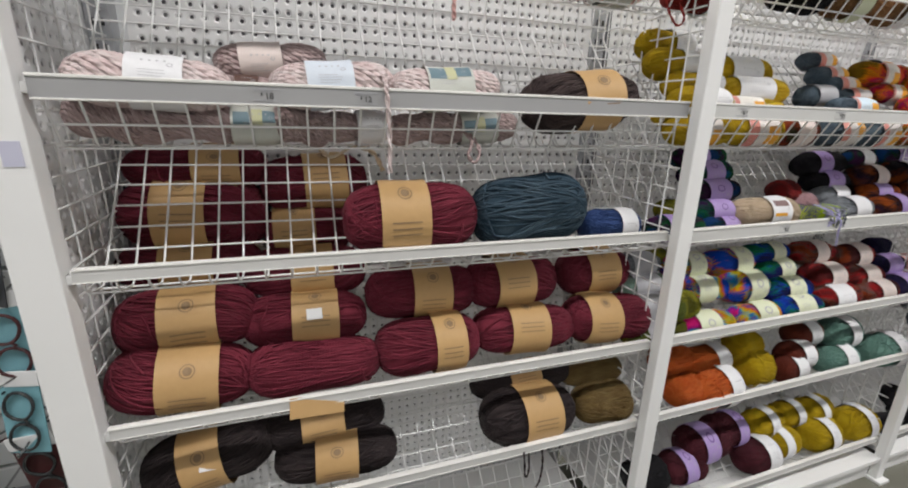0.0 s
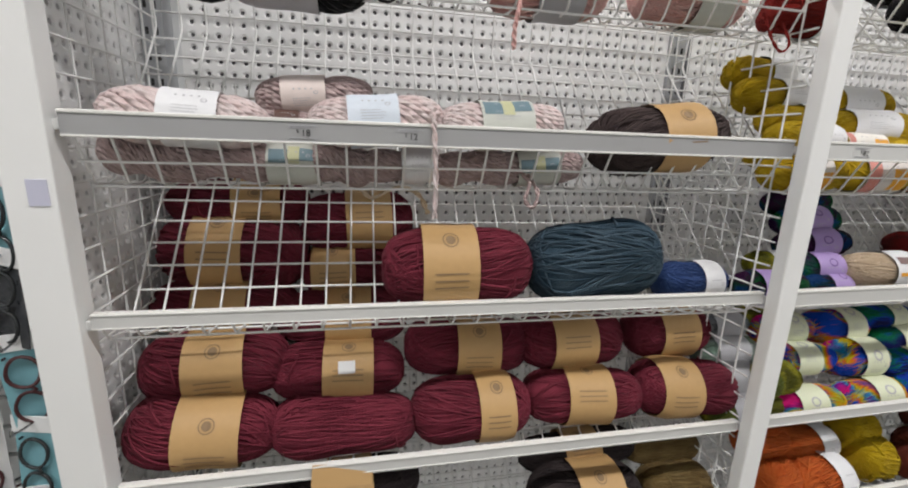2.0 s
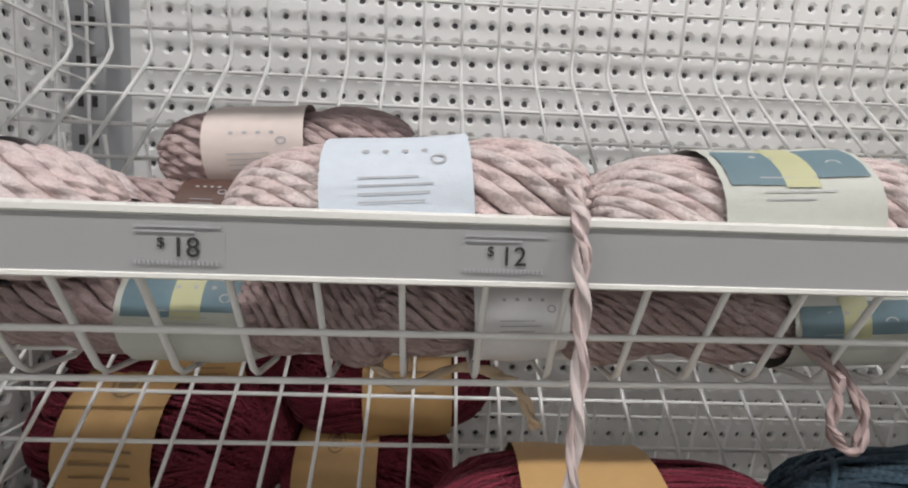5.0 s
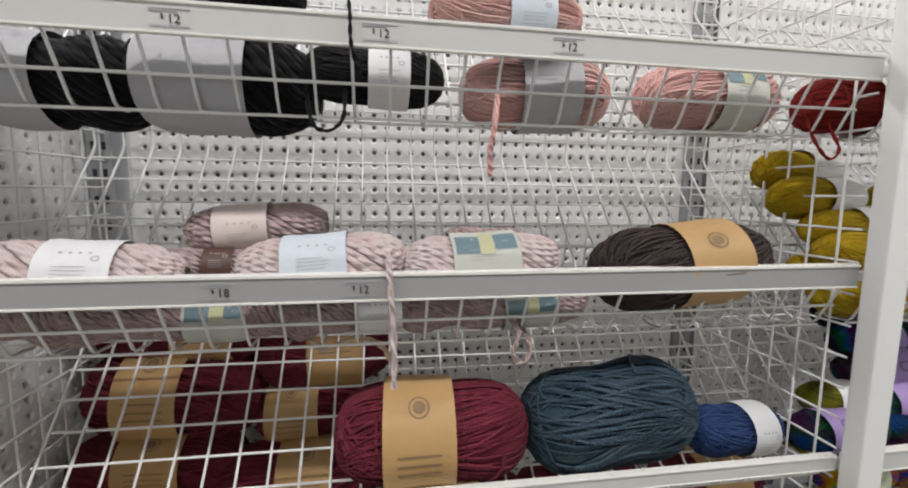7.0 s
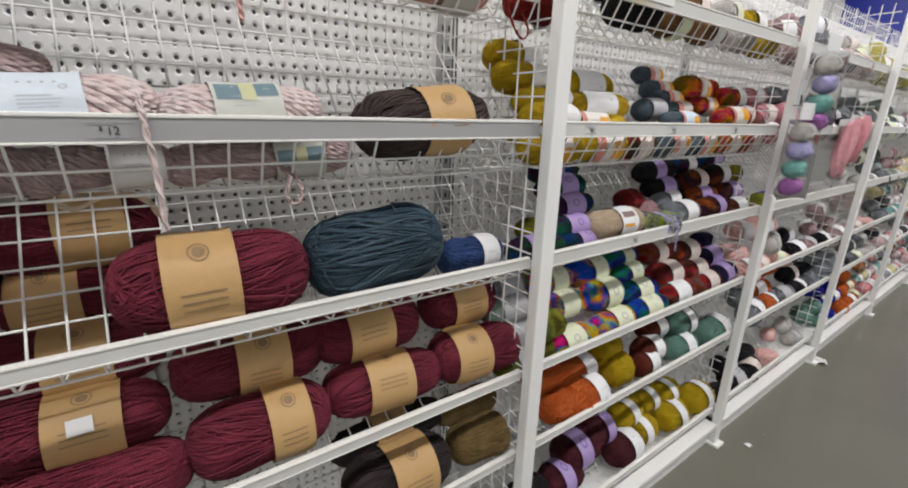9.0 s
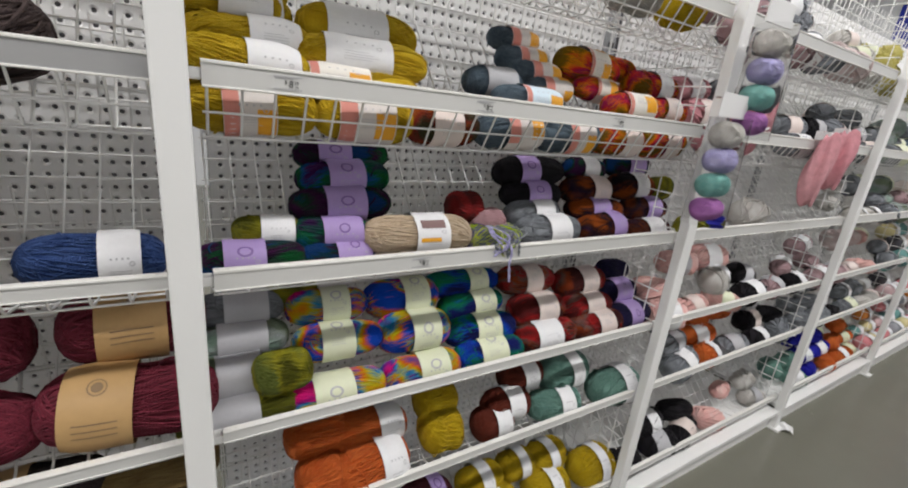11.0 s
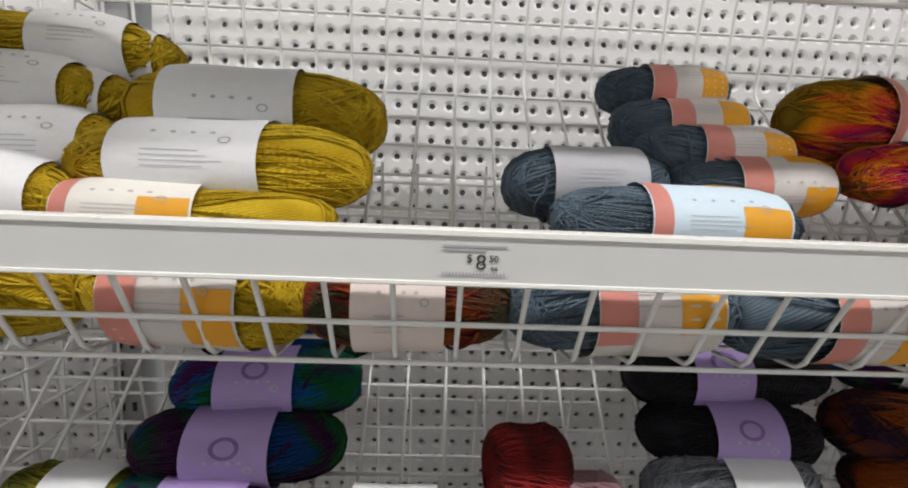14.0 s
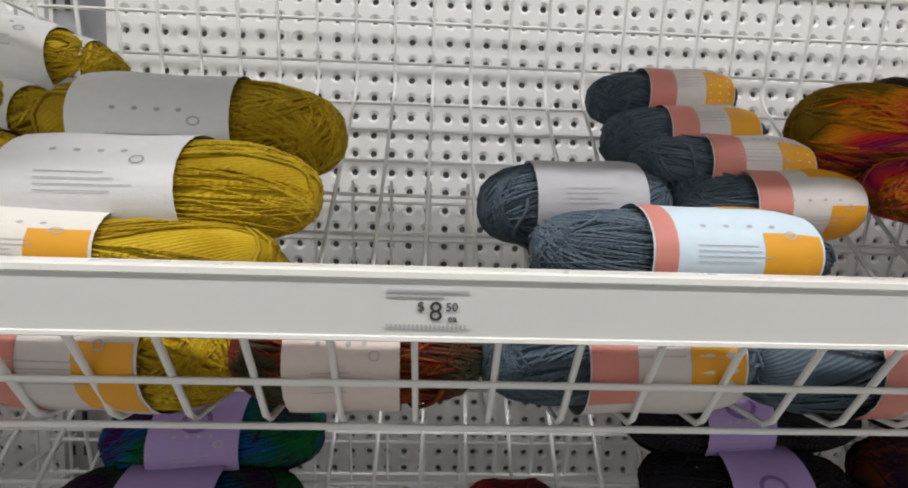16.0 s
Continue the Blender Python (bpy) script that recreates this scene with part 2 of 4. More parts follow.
def mesh_of(name, chunks, smooth=True):
    """One mesh out of several (vertices, faces, uvs)."""
    vs, fs, uvs, off = [], [], [], 0
    for v, f, uv in chunks:
        vs.append(np.asarray(v))
        fs += [tuple(i + off for i in q) for q in f]
        uvs += uv
        off += len(v)
    me = bpy.data.meshes.new(name)
    me.from_pydata(np.concatenate(vs).tolist(), [], fs)
    lay = me.uv_layers.new(name="UVMap")
    lay.data.foreach_set("uv", np.asarray(uvs, np.float32).ravel())
    if smooth:
        me.polygons.foreach_set("use_smooth", [True] * len(me.polygons))
    return me


def thing(name, m, label, category, group="", kind=""):
    ob = new(name)
    ob.empty_display_size = 0.05
    ob.matrix_basis = m
    return tagged(ob, label, category, group, kind)


# ---- the room ----
FLOOR_Z = -0.014
X0, X1, Y0, Y1, TOP = -4.0, 11.2, -3.2, 7.0, 4.4
tagged(part("floor", boxes((X0, Y0, FLOOR_Z - 0.1, X1, Y1, FLOOR_Z)), FLOOR_M), "worn grey-green polished concrete floor", "floor", kind="structure")
tagged(part("ceiling", boxes((X0, Y0, TOP, X1, Y1, TOP + 0.1)), CEIL_M), "plain pale grey store ceiling", "ceiling", kind="structure")
for nm, r in (("wall_east", (X1, Y0, FLOOR_Z, X1 + 0.1, Y1, TOP)), ("wall_west", (X0 - 0.1, Y0, FLOOR_Z, X0, Y1, TOP)),
              ("wall_south", (X0, Y0 - 0.1, FLOOR_Z, X1, Y0, TOP)), ("wall_north", (X0, Y1, FLOOR_Z, X1, Y1 + 0.1, TOP))):
    tagged(part(nm, boxes(r), WALL_M), "plain pale painted store wall", "wall", kind="structure")

# strip lights in rows below the ceiling
GLOW = bpy.data.materials.new("tube_glow")
GLOW.use_nodes = True
GLOW.node_tree.nodes["Principled BSDF"].inputs["Emission Color"].default_value = (1.0, 0.98, 0.95, 1)
GLOW.node_tree.nodes["Principled BSDF"].inputs["Emission Strength"].default_value = 6.0
for yy in (-0.7, 2.6):
    for xx in (-2.5, -0.2, 2.1, 4.4, 6.7, 9.0):
        lamp = thing("strip_light", pose(xx, yy, TOP - 0.35), "long white ceiling strip light with a glowing diffuser", "light", "strip lights")
        part("housing", boxes((-0.75, -0.09, 0.03, 0.75, 0.09, 0.09), (-0.5, -0.01, 0.09, -0.48, 0.01, 0.35), (0.48, -0.01, 0.09, 0.5, 0.01, 0.35)), WHITE_METAL, lamp)
        part("diffuser", boxes((-0.72, -0.07, 0.0, 0.72, 0.07, 0.028)), GLOW, lamp, "glowing diffuser")
        ld = bpy.data.lights.new("strip_lamp", "AREA")
        ld.shape, ld.size, ld.size_y, ld.energy, ld.color = "RECTANGLE", 1.44, 0.16, LAMP_WATTS, (1.0, 0.975, 0.965)
        lo = new("strip_lamp", ld)
        lo.matrix_basis = pose(xx, yy, TOP - 0.36)

# ---- shelving ----
PITCH, BAY_X, LIP_LEN = 1.235, -0.40, 1.18
BAYS = 7
FRONT_Y, BACK_Y = 0.80, 1.21
LIPS = (1.675, 1.38, 1.08, 0.785, 0.54, 0.17)
POST_TOP, POST_Y = 1.97, 0.764


def board_mesh(w, h, step=0.0254, hole=0.0048):
    """Pegboard with round pressed holes; face at y=0, thickness to the back."""
    nx, nz = int(w / step), int(h / step)
    mx, mz = (w - nx * step) / 2, (h - nz * step) / 2
    vs, fs = [], []
    ang = [math.pi / 4 * i + math.pi / 8 for i in range(8)]
    for i in range(nx):
        for k in range(nz):
            x, z, o = mx + i * step, mz + k * step, len(vs)
            cx, cz = x + step / 2, z + step / 2
            vs += [(x, 0, z), (x + step, 0, z), (x + step, 0, z + step), (x, 0, z + step)]
            vs += [(cx + 1.9 * hole * math.cos(a), 0.0, cz + 1.9 * hole * math.sin(a)) for a in ang]
            vs += [(cx + hole * math.cos(a), 0.0022, cz + hole * math.sin(a)) for a in ang]
            vs += [(cx + hole * math.cos(a), 0.007, cz + hole * math.sin(a)) for a in ang]
            r = o + 4
            # corners: 0 lower left, 1 lower right, 2 upper right, 3 upper left
            fs += [(o + 1, o + 2, r + 0, r + 7), (o + 2, o + 3, r + 2, r + 1), (o + 3, o + 0, r + 4, r + 3), (o + 0, o + 1, r + 6, r + 5),
                   (o + 2, r + 1, r + 0), (o + 3, r + 3, r + 2), (o + 0, r + 5, r + 4), (o + 1, r + 7, r + 6)]
            for ring in (r, r + 8):
                fs += [(ring + j, ring + (j + 1) % 8, ring + 8 + (j + 1) % 8, ring + 8 + j) for j in range(8)]
    for a in ((0, 0, mx, h), (w - mx, 0, w, h), (mx, 0, w - mx, mz), (mx, h - mz, w - mx, h)):
        o = len(vs)
        vs += [(a[0], 0, a[1]), (a[2], 0, a[1]), (a[2], 0, a[3]), (a[0], 0, a[3])]
        fs.append((o, o + 1, o + 2, o + 3))
    me = bpy.data.meshes.new("pegboard")
    me.from_pydata(vs, [], fs)
    me.materials.append(BOARD)
    return me


BOARD_W, BOARD_H = 1.165, 1.93
PEG = board_mesh(BOARD_W, BOARD_H)
PEG_FAR = board_mesh(BOARD_W, BOARD_H, 0.0508, 0.0065)
wire_pts = [(0, 0.811, -0.020), (0, 0.816, -0.034), (0, 0.849, -0.096), (0, 0.856, -0.102), (0, 0.890, -0.104), (0, 0.902, -0.099), (0, 1.122, 0.160), (0, 1.130, 0.175), (0, 1.128, 0.19), (0, 1.108, 0.36)]
LONG_WIRE = mesh_of("long_wire", [tube_arrays(wire_pts, 0.0021, 6)])
low_pts = [(0, 0.811, -0.020), (0, 0.820, -0.040), (0, 0.832, -0.050), (0, 0.88, -0.060), (0, 0.894, -0.054), (0, 0.904, -0.043), (0, 1.122, 0.205), (0, 1.130, 0.22), (0, 1.128, 0.235), (0, 1.108, 0.36)]
LOW_WIRE = mesh_of("long_wire", [tube_arrays(low_pts, 0.0021, 6)])
LOW_WIRE.materials.append(WHITE_METAL)
CROSS_WIRE = mesh_of("cross_wire", [tube_arrays([(0, 0, 0), (LIP_LEN / 2, 0, 0), (LIP_LEN, 0, 0)], 0.0021, 6)])
LONG_WIRE.materials.append(WHITE_METAL)
CROSS_WIRE.materials.append(WHITE_METAL)


def rail_mesh(tall=1.0):
    """Price rail: a shallow channel with rolled top and bottom edges."""
    prof = [(0.0, 0.0015), (0.010, 0.002), (0.012, -0.001), (0.012, -0.029), (0.009, -0.033), (0.001, -0.0345), (-0.001, -0.0335), (-0.001, -0.0315), (0.0, -0.031), (0.0, -0.0035), (-0.002, -0.0025), (-0.002, 0.0005)]
    bm = bmesh.new()
    rings = [[bm.verts.new((x, FRONT_Y + y, z * tall)) for y, z in prof] for x in (0.0, LIP_LEN)]
    n = len(prof)
    for i in range(n):
        f = bm.faces.new((rings[0][i], rings[0][(i + 1) % n], rings[1][(i + 1) % n], rings[1][i]))
        # front face gets the shaded colour, rolled edges the lit one
        f.material_index = 0 if i == 8 else 1
    bm.faces.new(rings[0][::-1]), bm.faces.new(rings[1])
    bmesh.ops.recalc_face_normals(bm, faces=bm.faces)
    me = bpy.data.meshes.new("price_rail")
    bm.to_mesh(me)
    bm.free()
    me.materials.append(RAIL), me.materials.append(RAIL_EDGE)
    return me


def make_tray(deep):
    tray = thing("wire_tray", pose(0, 0, 0), "white wire sloping display tray with a white price rail", "shelf", "wire trays")
    part_of("price_rail", rail_mesh(), RAIL, tray, "off-white plastic price rail")
    for i in range(27):
        w = part_of("wire", LONG_WIRE if deep else LOW_WIRE, WHITE_METAL, tray)
        w.location = (0.006 + i * (LIP_LEN - 0.012) / 26, 0, 0)
    front = [(0.831, -0.068), (0.853, -0.105)]
    floor_w = [(0.902 + 0.0307 * i, -0.103 + 0.0362 * i) for i in range(0, 8)]
    if not deep:
        front, floor_w = [(0.835, -0.053), (0.882, -0.063)], [(0.906 + 0.031 * i, -0.044 + 0.0353 * i) for i in range(0, 7)]
    back = [(1.129, 0.24 if not deep else 0.20), (1.124, 0.245), (1.119, 0.29), (1.113, 0.335)]
    for y, z in front + floor_w + back:
        w = part_of("wire", CROSS_WIRE, WHITE_METAL, tray)
        w.location = (0, y, z)
    for hx in (-0.018, LIP_LEN):
        part("hook", boxes((hx, FRONT_Y + 0.004, -0.026, hx + 0.018, FRONT_Y + 0.026, -0.01), bevel=0.003), WHITE_METAL, tray)
    return tray


def make_side_grid():
    g = thing("side_grid", pose(0, 0, 0), "white welded wire divider grid fixed behind a post", "grid panel", "divider grids")
    h = POST_TOP - 0.12
    vert = mesh_of("upright_wire", [tube_arrays([(0, 0, 0.1), (0, 0, h * 0.5), (0, 0, POST_TOP)], 0.0021, 5)])
    hor = mesh_of("level_wire", [tube_arrays([(0, FRONT_Y + 0.02, 0), (0, 1.0, 0), (0, BACK_Y - 0.006, 0)], 0.0021, 5)])
    for me in (vert, hor):
        me.materials.append(WHITE_METAL)
    for i in range(8):
        part_of("wire", vert, WHITE_METAL, g).location = (0, FRONT_Y + 0.05 + i * 0.049, 0)
    for k in range(37):
        part_of("wire", hor, WHITE_METAL, g).location = (0.004, 0, 0.13 + k * 0.05)
    return g


def make_post():
    p = thing("shelf_post", pose(0, 0, 0), "white painted square steel shelf post on a foot", "post", "shelf posts")
    part("upright", boxes((-0.021, POST_Y, FLOOR_Z + 0.006, 0.021, POST_Y + 0.03, POST_TOP), bevel=0.004), WHITE_METAL, p)
    part("cap", boxes((-0.023, POST_Y - 0.002, POST_TOP, 0.023, POST_Y + 0.032, POST_TOP + 0.012), bevel=0.004), WHITE_METAL, p)
    part("foot", boxes((-0.03, POST_Y - 0.02, FLOOR_Z, 0.03, POST_Y + 0.07, FLOOR_Z + 0.012), bevel=0.003), WHITE_METAL, p)
    return p


tray0, tray1, grid0, post0 = make_tray(True), make_tray(False), make_side_grid(), make_post()
for k in range(BAYS):
    x = BAY_X + k * PITCH
    for i, z in enumerate(LIPS):
        m = pose(x, 0, z)
        if k == 0 and i in (0, 2):
            (tray0 if i == 0 else tray1).matrix_basis = m
        else:
            tray = copy_thing(tray0 if i < 2 else tray1, m)
            if k == 0 and i == 1:
                shaded_tray = tray
    bd = thing("pegboard", pose(x + 0.02, BACK_Y, 0.06), "white perforated metal pegboard back panel", "pegboard", "back panels")
    part_of("face", PEG if k < 4 else PEG_FAR, BOARD, bd)
    # added dark sheet, so that the holes read as shaded
    part("core", boxes((0, 0.0075, 0, BOARD_W, 0.03, BOARD_H)), HOLE_DARK, bd)
    base = thing("base_deck", pose(x, 0, 0), "white steel base deck under the trays", "base shelf", "base decks")
    part("deck", boxes((0.0, FRONT_Y - 0.03, 0.075, LIP_LEN, BACK_Y - 0.01, 0.095), bevel=0.003), WHITE_METAL, base)
    part("kickplate", boxes((0.0, FRONT_Y - 0.005, FLOOR_Z, LIP_LEN, FRONT_Y + 0.012, 0.073)), WHITE_METAL, base)
for k in range(BAYS + 1):
    x = BAY_X - 0.036 + k * PITCH
    if k == 0:
        continue
    if k == 1:
        post0.matrix_basis, grid0.matrix_basis = pose(x, 0, 0), pose(x, 0, 0)
    else:
        copy_thing(post0, pose(x, 0, 0)), copy_thing(grid0, pose(x, 0, 0))
for k in range(BAYS + 1):
    x = BAY_X - 0.0275 + k * PITCH
    up = thing("back_upright", pose(x, 0, 0), "grey slotted steel upright between pegboard panels", "upright", "back uprights")
    part("channel", boxes((-0.022, BACK_Y - 0.012, FLOOR_Z, 0.022, BACK_Y + 0.04, 2.02), bevel=0.002), UPRIGHT, up)
    slot = boxes((-0.003, -0.001, 0, 0.003, 0.001, 0.014))
    me = bpy.data.meshes.new("slot")
    slot.to_mesh(me)
    slot.free()
    me.materials.append(INK)
    for j in range(36):
        for sx in (-0.009, 0.009):
            part_of("slot", me, INK, up).location = (sx, BACK_Y - 0.0125, 0.2 + j * 0.05)

# the lower trays have narrower rails, and those of the first bay hang a little askew
NARROW = rail_mesh(0.68)
for ob in list(scene.objects):
    if ob.name.startswith("price_rail") and (ob.parent.location.z < 0.9 or (ob.parent.location.z < 1.2 and ob.parent.location.x < 0)):
        ob.data = NARROW
    if ob.name.startswith("wire_tray") and ob.location.x < 0 and ob.location.z < 1.2:
        ob.matrix_basis = pose(ob.location.x, 0, ob.location.z + 0.014, 0, 0.65, 0)

# one tray's rail face is coloured darker still, as its shade
for ob in scene.objects:
    if ob.parent == shaded_tray and ob.name.startswith("price_rail"):
        ob.data = ob.data.copy()
        ob.data.materials[0] = RAIL_DEEP_SHADE
        ob["label"] = "off-white price rail with its front face coloured as shaded"

# end of the run: a broad white post, a perforated end panel and a divider grid
xl = BAY_X - 0.035
end = thing("end_post", pose(xl, 0, 0), "broad white flat end post of the shelving", "post")
part("upright", boxes((-0.034, FRONT_Y - 0.012, FLOOR_Z, 0.026, FRONT_Y + 0.03, POST_TOP), bevel=0.003), WHITE_METAL, end)
part("label_sticker", boxes((-0.006, FRONT_Y - 0.0135, 1.255, 0.018, FRONT_Y - 0.0115, 1.29)), surface("lilac_sticker", lin(196, 196, 214), 0.5), end, "pale lilac sticker")
copy_thing(grid0, pose(xl + 0.012, 0, 0))
endp = thing("pegboard", pose(xl - 0.025, FRONT_Y + 0.05, 0.06, 0, 0, 0), "white perforated pegboard end panel", "pegboard")
ep = part_of("face", board_mesh(0.36, BOARD_H), BOARD, endp)
ep.matrix_basis = pose(0.008, 0, 0, 0, 0, 90)
part("core", boxes((-0.006, 0, 0, 0.0, 0.36, BOARD_H)), HOLE_DARK, endp)


# ---- price tickets ----
def words(text, size, parent, m, material):
    cu = bpy.data.curves.new("lettering", "FONT")
    cu.body, cu.size, cu.align_x, cu.align_y, cu.extrude = text, size, "CENTER", "CENTER", 0.0002
    cu.materials.append(material)
    ob = new("lettering", cu)
    ob.parent, ob.matrix_basis = parent, m
    return ob


def ticket(x, lip, price, cents=""):
    t = thing("price_ticket", pose(x, FRONT_Y - 0.0004, lip - 0.0175, 90), f"small grey shelf ticket reading ${price}{' ' + cents if cents else ''}", "price ticket", "price tickets")
    part("paper", boxes((-0.022, -0.010, -0.0006, 0.022, 0.010, -0.0002)), RAIL_DEEP_SHADE if lip == 1.38 and x < 0.8 else RAIL, t)
    words(price, 0.0135, t, pose(0.004, -0.0015, 0.0006), INK)
    words("$", 0.007, t, pose(0.001 - 0.0042 * len(price), 0.001, 0.0006), INK)
    if cents:
        words(cents, 0.006, t, pose(0.0118, 0.001, 0.0006), INK)
        words("ea", 0.005, t, pose(0.0122, -0.0045, 0.0006), INK)
    bm = boxes((-0.02, 0.0082, 0.0004, 0.02, 0.0093, 0.0008), (-0.02, 0.0058, 0.0004, 0.008, 0.0069, 0.0008))
    part("small_print", bm, INK_SOFT, t)
    part("barcode", boxes(*[(-0.02 + i * 0.0021, -0.0096, 0.0004, -0.02 + i * 0.0021 + 0.0011, -0.0075, 0.0008) for i in range(19)]), INK_SOFT, t)


for x, lip, price, cents in ((-0.095, 1.38, "18", ""), (0.062, 1.38, "12", ""), (-0.13, 1.675, "12", ""), (0.088, 1.675, "12", ""), (0.315, 1.675, "12", ""),
                             (1.297, 1.38, "8", "50"), (0.945, 1.38, "8", "50"), (1.675, 1.38, "8", "50"), (1.19, 1.08, "8", "50")):
    ticket(x, lip, price, cents)


# ---- yarn ----
ASPECT = 0.95


def radius_at(x, n=3.4):
    return 0.47 * (1 - min(1, abs(x / ASPECT)) ** n) ** (1 / 2.5) * (1 - 0.07 * math.exp(-(x / 0.35) ** 2))


def ball_mesh(name, seed, loops, segs, thick, rings=22, sides=20, tilt=(0.4, 0.1), tube_sides=4, waist=0.0):
    """A wound skein along x: a full body with threads laid round it, some crossing, a few loose."""
    rnd = random.Random(seed)
    vs, fs, uv = [], [], []
    ph = [rnd.uniform(0, 6.28) for _ in range(4)]

    def lump(x, a):
        return 1 + 0.028 * math.sin(2 * a + ph[0] + 2 * x) + 0.018 * math.sin(3 * a - 3 * x + ph[1]) + 0.035 * math.sin(2.6 * x + ph[2]) - waist * math.exp(-(x / 0.36) ** 2)

    for i in range(rings + 1):
        x = -ASPECT * math.cos(math.pi * i / rings)
        for j in range(sides):
            a = 2 * math.pi * j / sides
            r = radius_at(x) * lump(x, a) * 0.95
            vs.append((x, r * math.cos(a), r * math.sin(a)))
    for i in range(rings):
        for j in range(sides):
            j2 = (j + 1) % sides
            fs.append((i * sides + j, i * sides + j2, (i + 1) * sides + j2, (i + 1) * sides + j))
            uv += [(i, j * 2), (i, j * 2 + 2), (i + 1, j * 2 + 2), (i + 1, j * 2)]
    chunks = [(vs, fs, uv)]
    if waist:
        # thick roving: side by side in one slanting lay from end to end
        turn = rnd.uniform(2.2, 2.7)
        for q in range(loops):
            a0, off, pts = 2 * math.pi * (q + rnd.uniform(-0.15, 0.15)) / loops, rnd.uniform(-0.02, 0.025), []
            for i in range(segs):
                x = 0.985 * ASPECT * math.sin(math.pi * (i / (segs - 1) - 0.5))
                a = a0 + turn * x + 0.1 * math.sin(3 * x + q * 0.3)
                r = radius_at(x) * lump(x, a) * (1 + off)
                pts.append((x, r * math.cos(a), r * math.sin(a)))
            chunks.append(tube_arrays(pts, thick * rnd.uniform(0.85, 1.15), tube_sides, False, 0.3))
        return mesh_of(name, chunks)
    hank = [(rnd.uniform(-0.3, 0.3), rnd.uniform(-0.022, 0.024)) for _ in range(6)]
    for q in range(loops):
        lean, rise = hank[q * 5 % 6 if q % 4 == 0 else q * 6 // loops]
        az, al = math.pi * (q + rnd.uniform(-0.3, 0.3)) / loops, rnd.gauss(tilt[0], tilt[1]) + lean
        stray = q % 14 == 9
        if stray:
            az, al = rnd.uniform(0, 6.28), tilt[0] + rnd.uniform(-0.3, 0.35)
        v = Vector((0, math.cos(az), math.sin(az)))
        u = math.cos(al) * Vector((1, 0, 0)) + math.sin(al) * Vector((1, 0, 0)).cross(v)
        pts, lift = [], 1 + rnd.uniform(-0.018, 0.018) + rise + (0.02 if stray else 0)
        for s in range(segs):
            th = 2 * math.pi * s / segs
            d = (math.cos(th) * u + math.sin(th) * v).normalized()
            x = ASPECT * max(-0.985, min(0.985, d.x))
            r = radius_at(x) * lift * lump(x, math.atan2(d.z, d.y))
            w = math.hypot(d.y, d.z) + 1e-6
            wob = 1 + 0.012 * math.sin(5 * th + q)
            d = Matrix.Rotation(0.07 * math.sin(2 * th + 1.7 * q) + 0.03 * math.sin(5 * th + q), 3, 'X') @ d
            pts.append((x * (1 + 0.01 * lift), r * wob * d.y / w, r * wob * d.z / w))
        chunks.append(tube_arrays(pts, thick * rnd.uniform(0.8, 1.15), tube_sides, True, 3.0))
    return mesh_of(name, chunks)


FINE = [ball_mesh("yarn", 10 + i, 78, 26, 0.0155, tilt=(0.34, 0.07), tube_sides=3) for i in range(4)]
MID = [ball_mesh("yarn", 20 + i, 84, 30, 0.0165, tilt=(0.24, 0.06), tube_sides=3) for i in range(4)]
CHUNKY = [ball_mesh("yarn", 30 + i, 21, 34, 0.052, tube_sides=6, waist=0.15) for i in range(4)]
FAR = [ball_mesh("yarn", 40 + i, 9, 16, 0.04, 12, 12, tube_sides=3) for i in range(3)]
LOOK = {"mauve": CHUNKY, "mauve_shaded": CHUNKY, "black_fur": CHUNKY, "maroon": MID, "slate_blue": MID, "brown_grey": MID, "charcoal_brown": MID, "beige": MID, "khaki": MID, "pink": MID}
WORDS = {"black_fur": "black furry", "brown_grey": "dark brown-grey", "mauve": "pale mauve chunky", "mauve_shaded": "shade-toned mauve chunky", "maroon": "deep maroon", "slate_blue": "dark slate blue",
         "charcoal_brown": "charcoal brown", "slate": "slate grey-blue", "rust_mix": "rust and brown variegated", "sunset": "gold and magenta variegated", "plum_green": "plum and green variegated",
         "jewel": "jewel-toned variegated", "red_mix": "dark red variegated", "blush_pink": "blush pink", "neon": "neon yellow and grey", "amber_plum": "amber and plum variegated", "rainbow": "bright rainbow variegated",
         "peacock": "blue and green variegated", "ruby_mix": "ruby and grey variegated", "mint_mix": "mint and white variegated", "lilac_y": "lilac"}
PAPER_WORDS = {"kraft": "a brown kraft paper band", "scenic": "a scenic printed band", "lilac": "a lilac paper band", "cream": "a pale green paper band", "coral": "a coral and gold band", "gold": "a white and gold band"}
TINTED = {}


def loose_mesh(seed, thick):
    """Three strands that lie slack over a skein."""
    rnd = random.Random(seed)
    chunks = []
    for q in range(3):
        x0, a0 = rnd.choice((-1, 1)) * rnd.uniform(0.45, 0.7), rnd.uniform(0, 6.28)
        dx, da = rnd.uniform(-0.35, 0.35), rnd.uniform(0.7, 1.5)
        pts = []
        for i in range(15):
            t = i / 14
            x = max(-0.8, min(0.8, x0 + dx * t + 0.04 * math.sin(5 * t + q)))
            a, r = a0 + da * t, radius_at(x) * (1.015 + 0.05 * math.sin(math.pi * t))
            pts.append((x, r * math.cos(a), r * math.sin(a)))
        chunks.append(tube_arrays(pts, thick, 4, False, 3.0))
    return mesh_of("loose_strand", chunks)


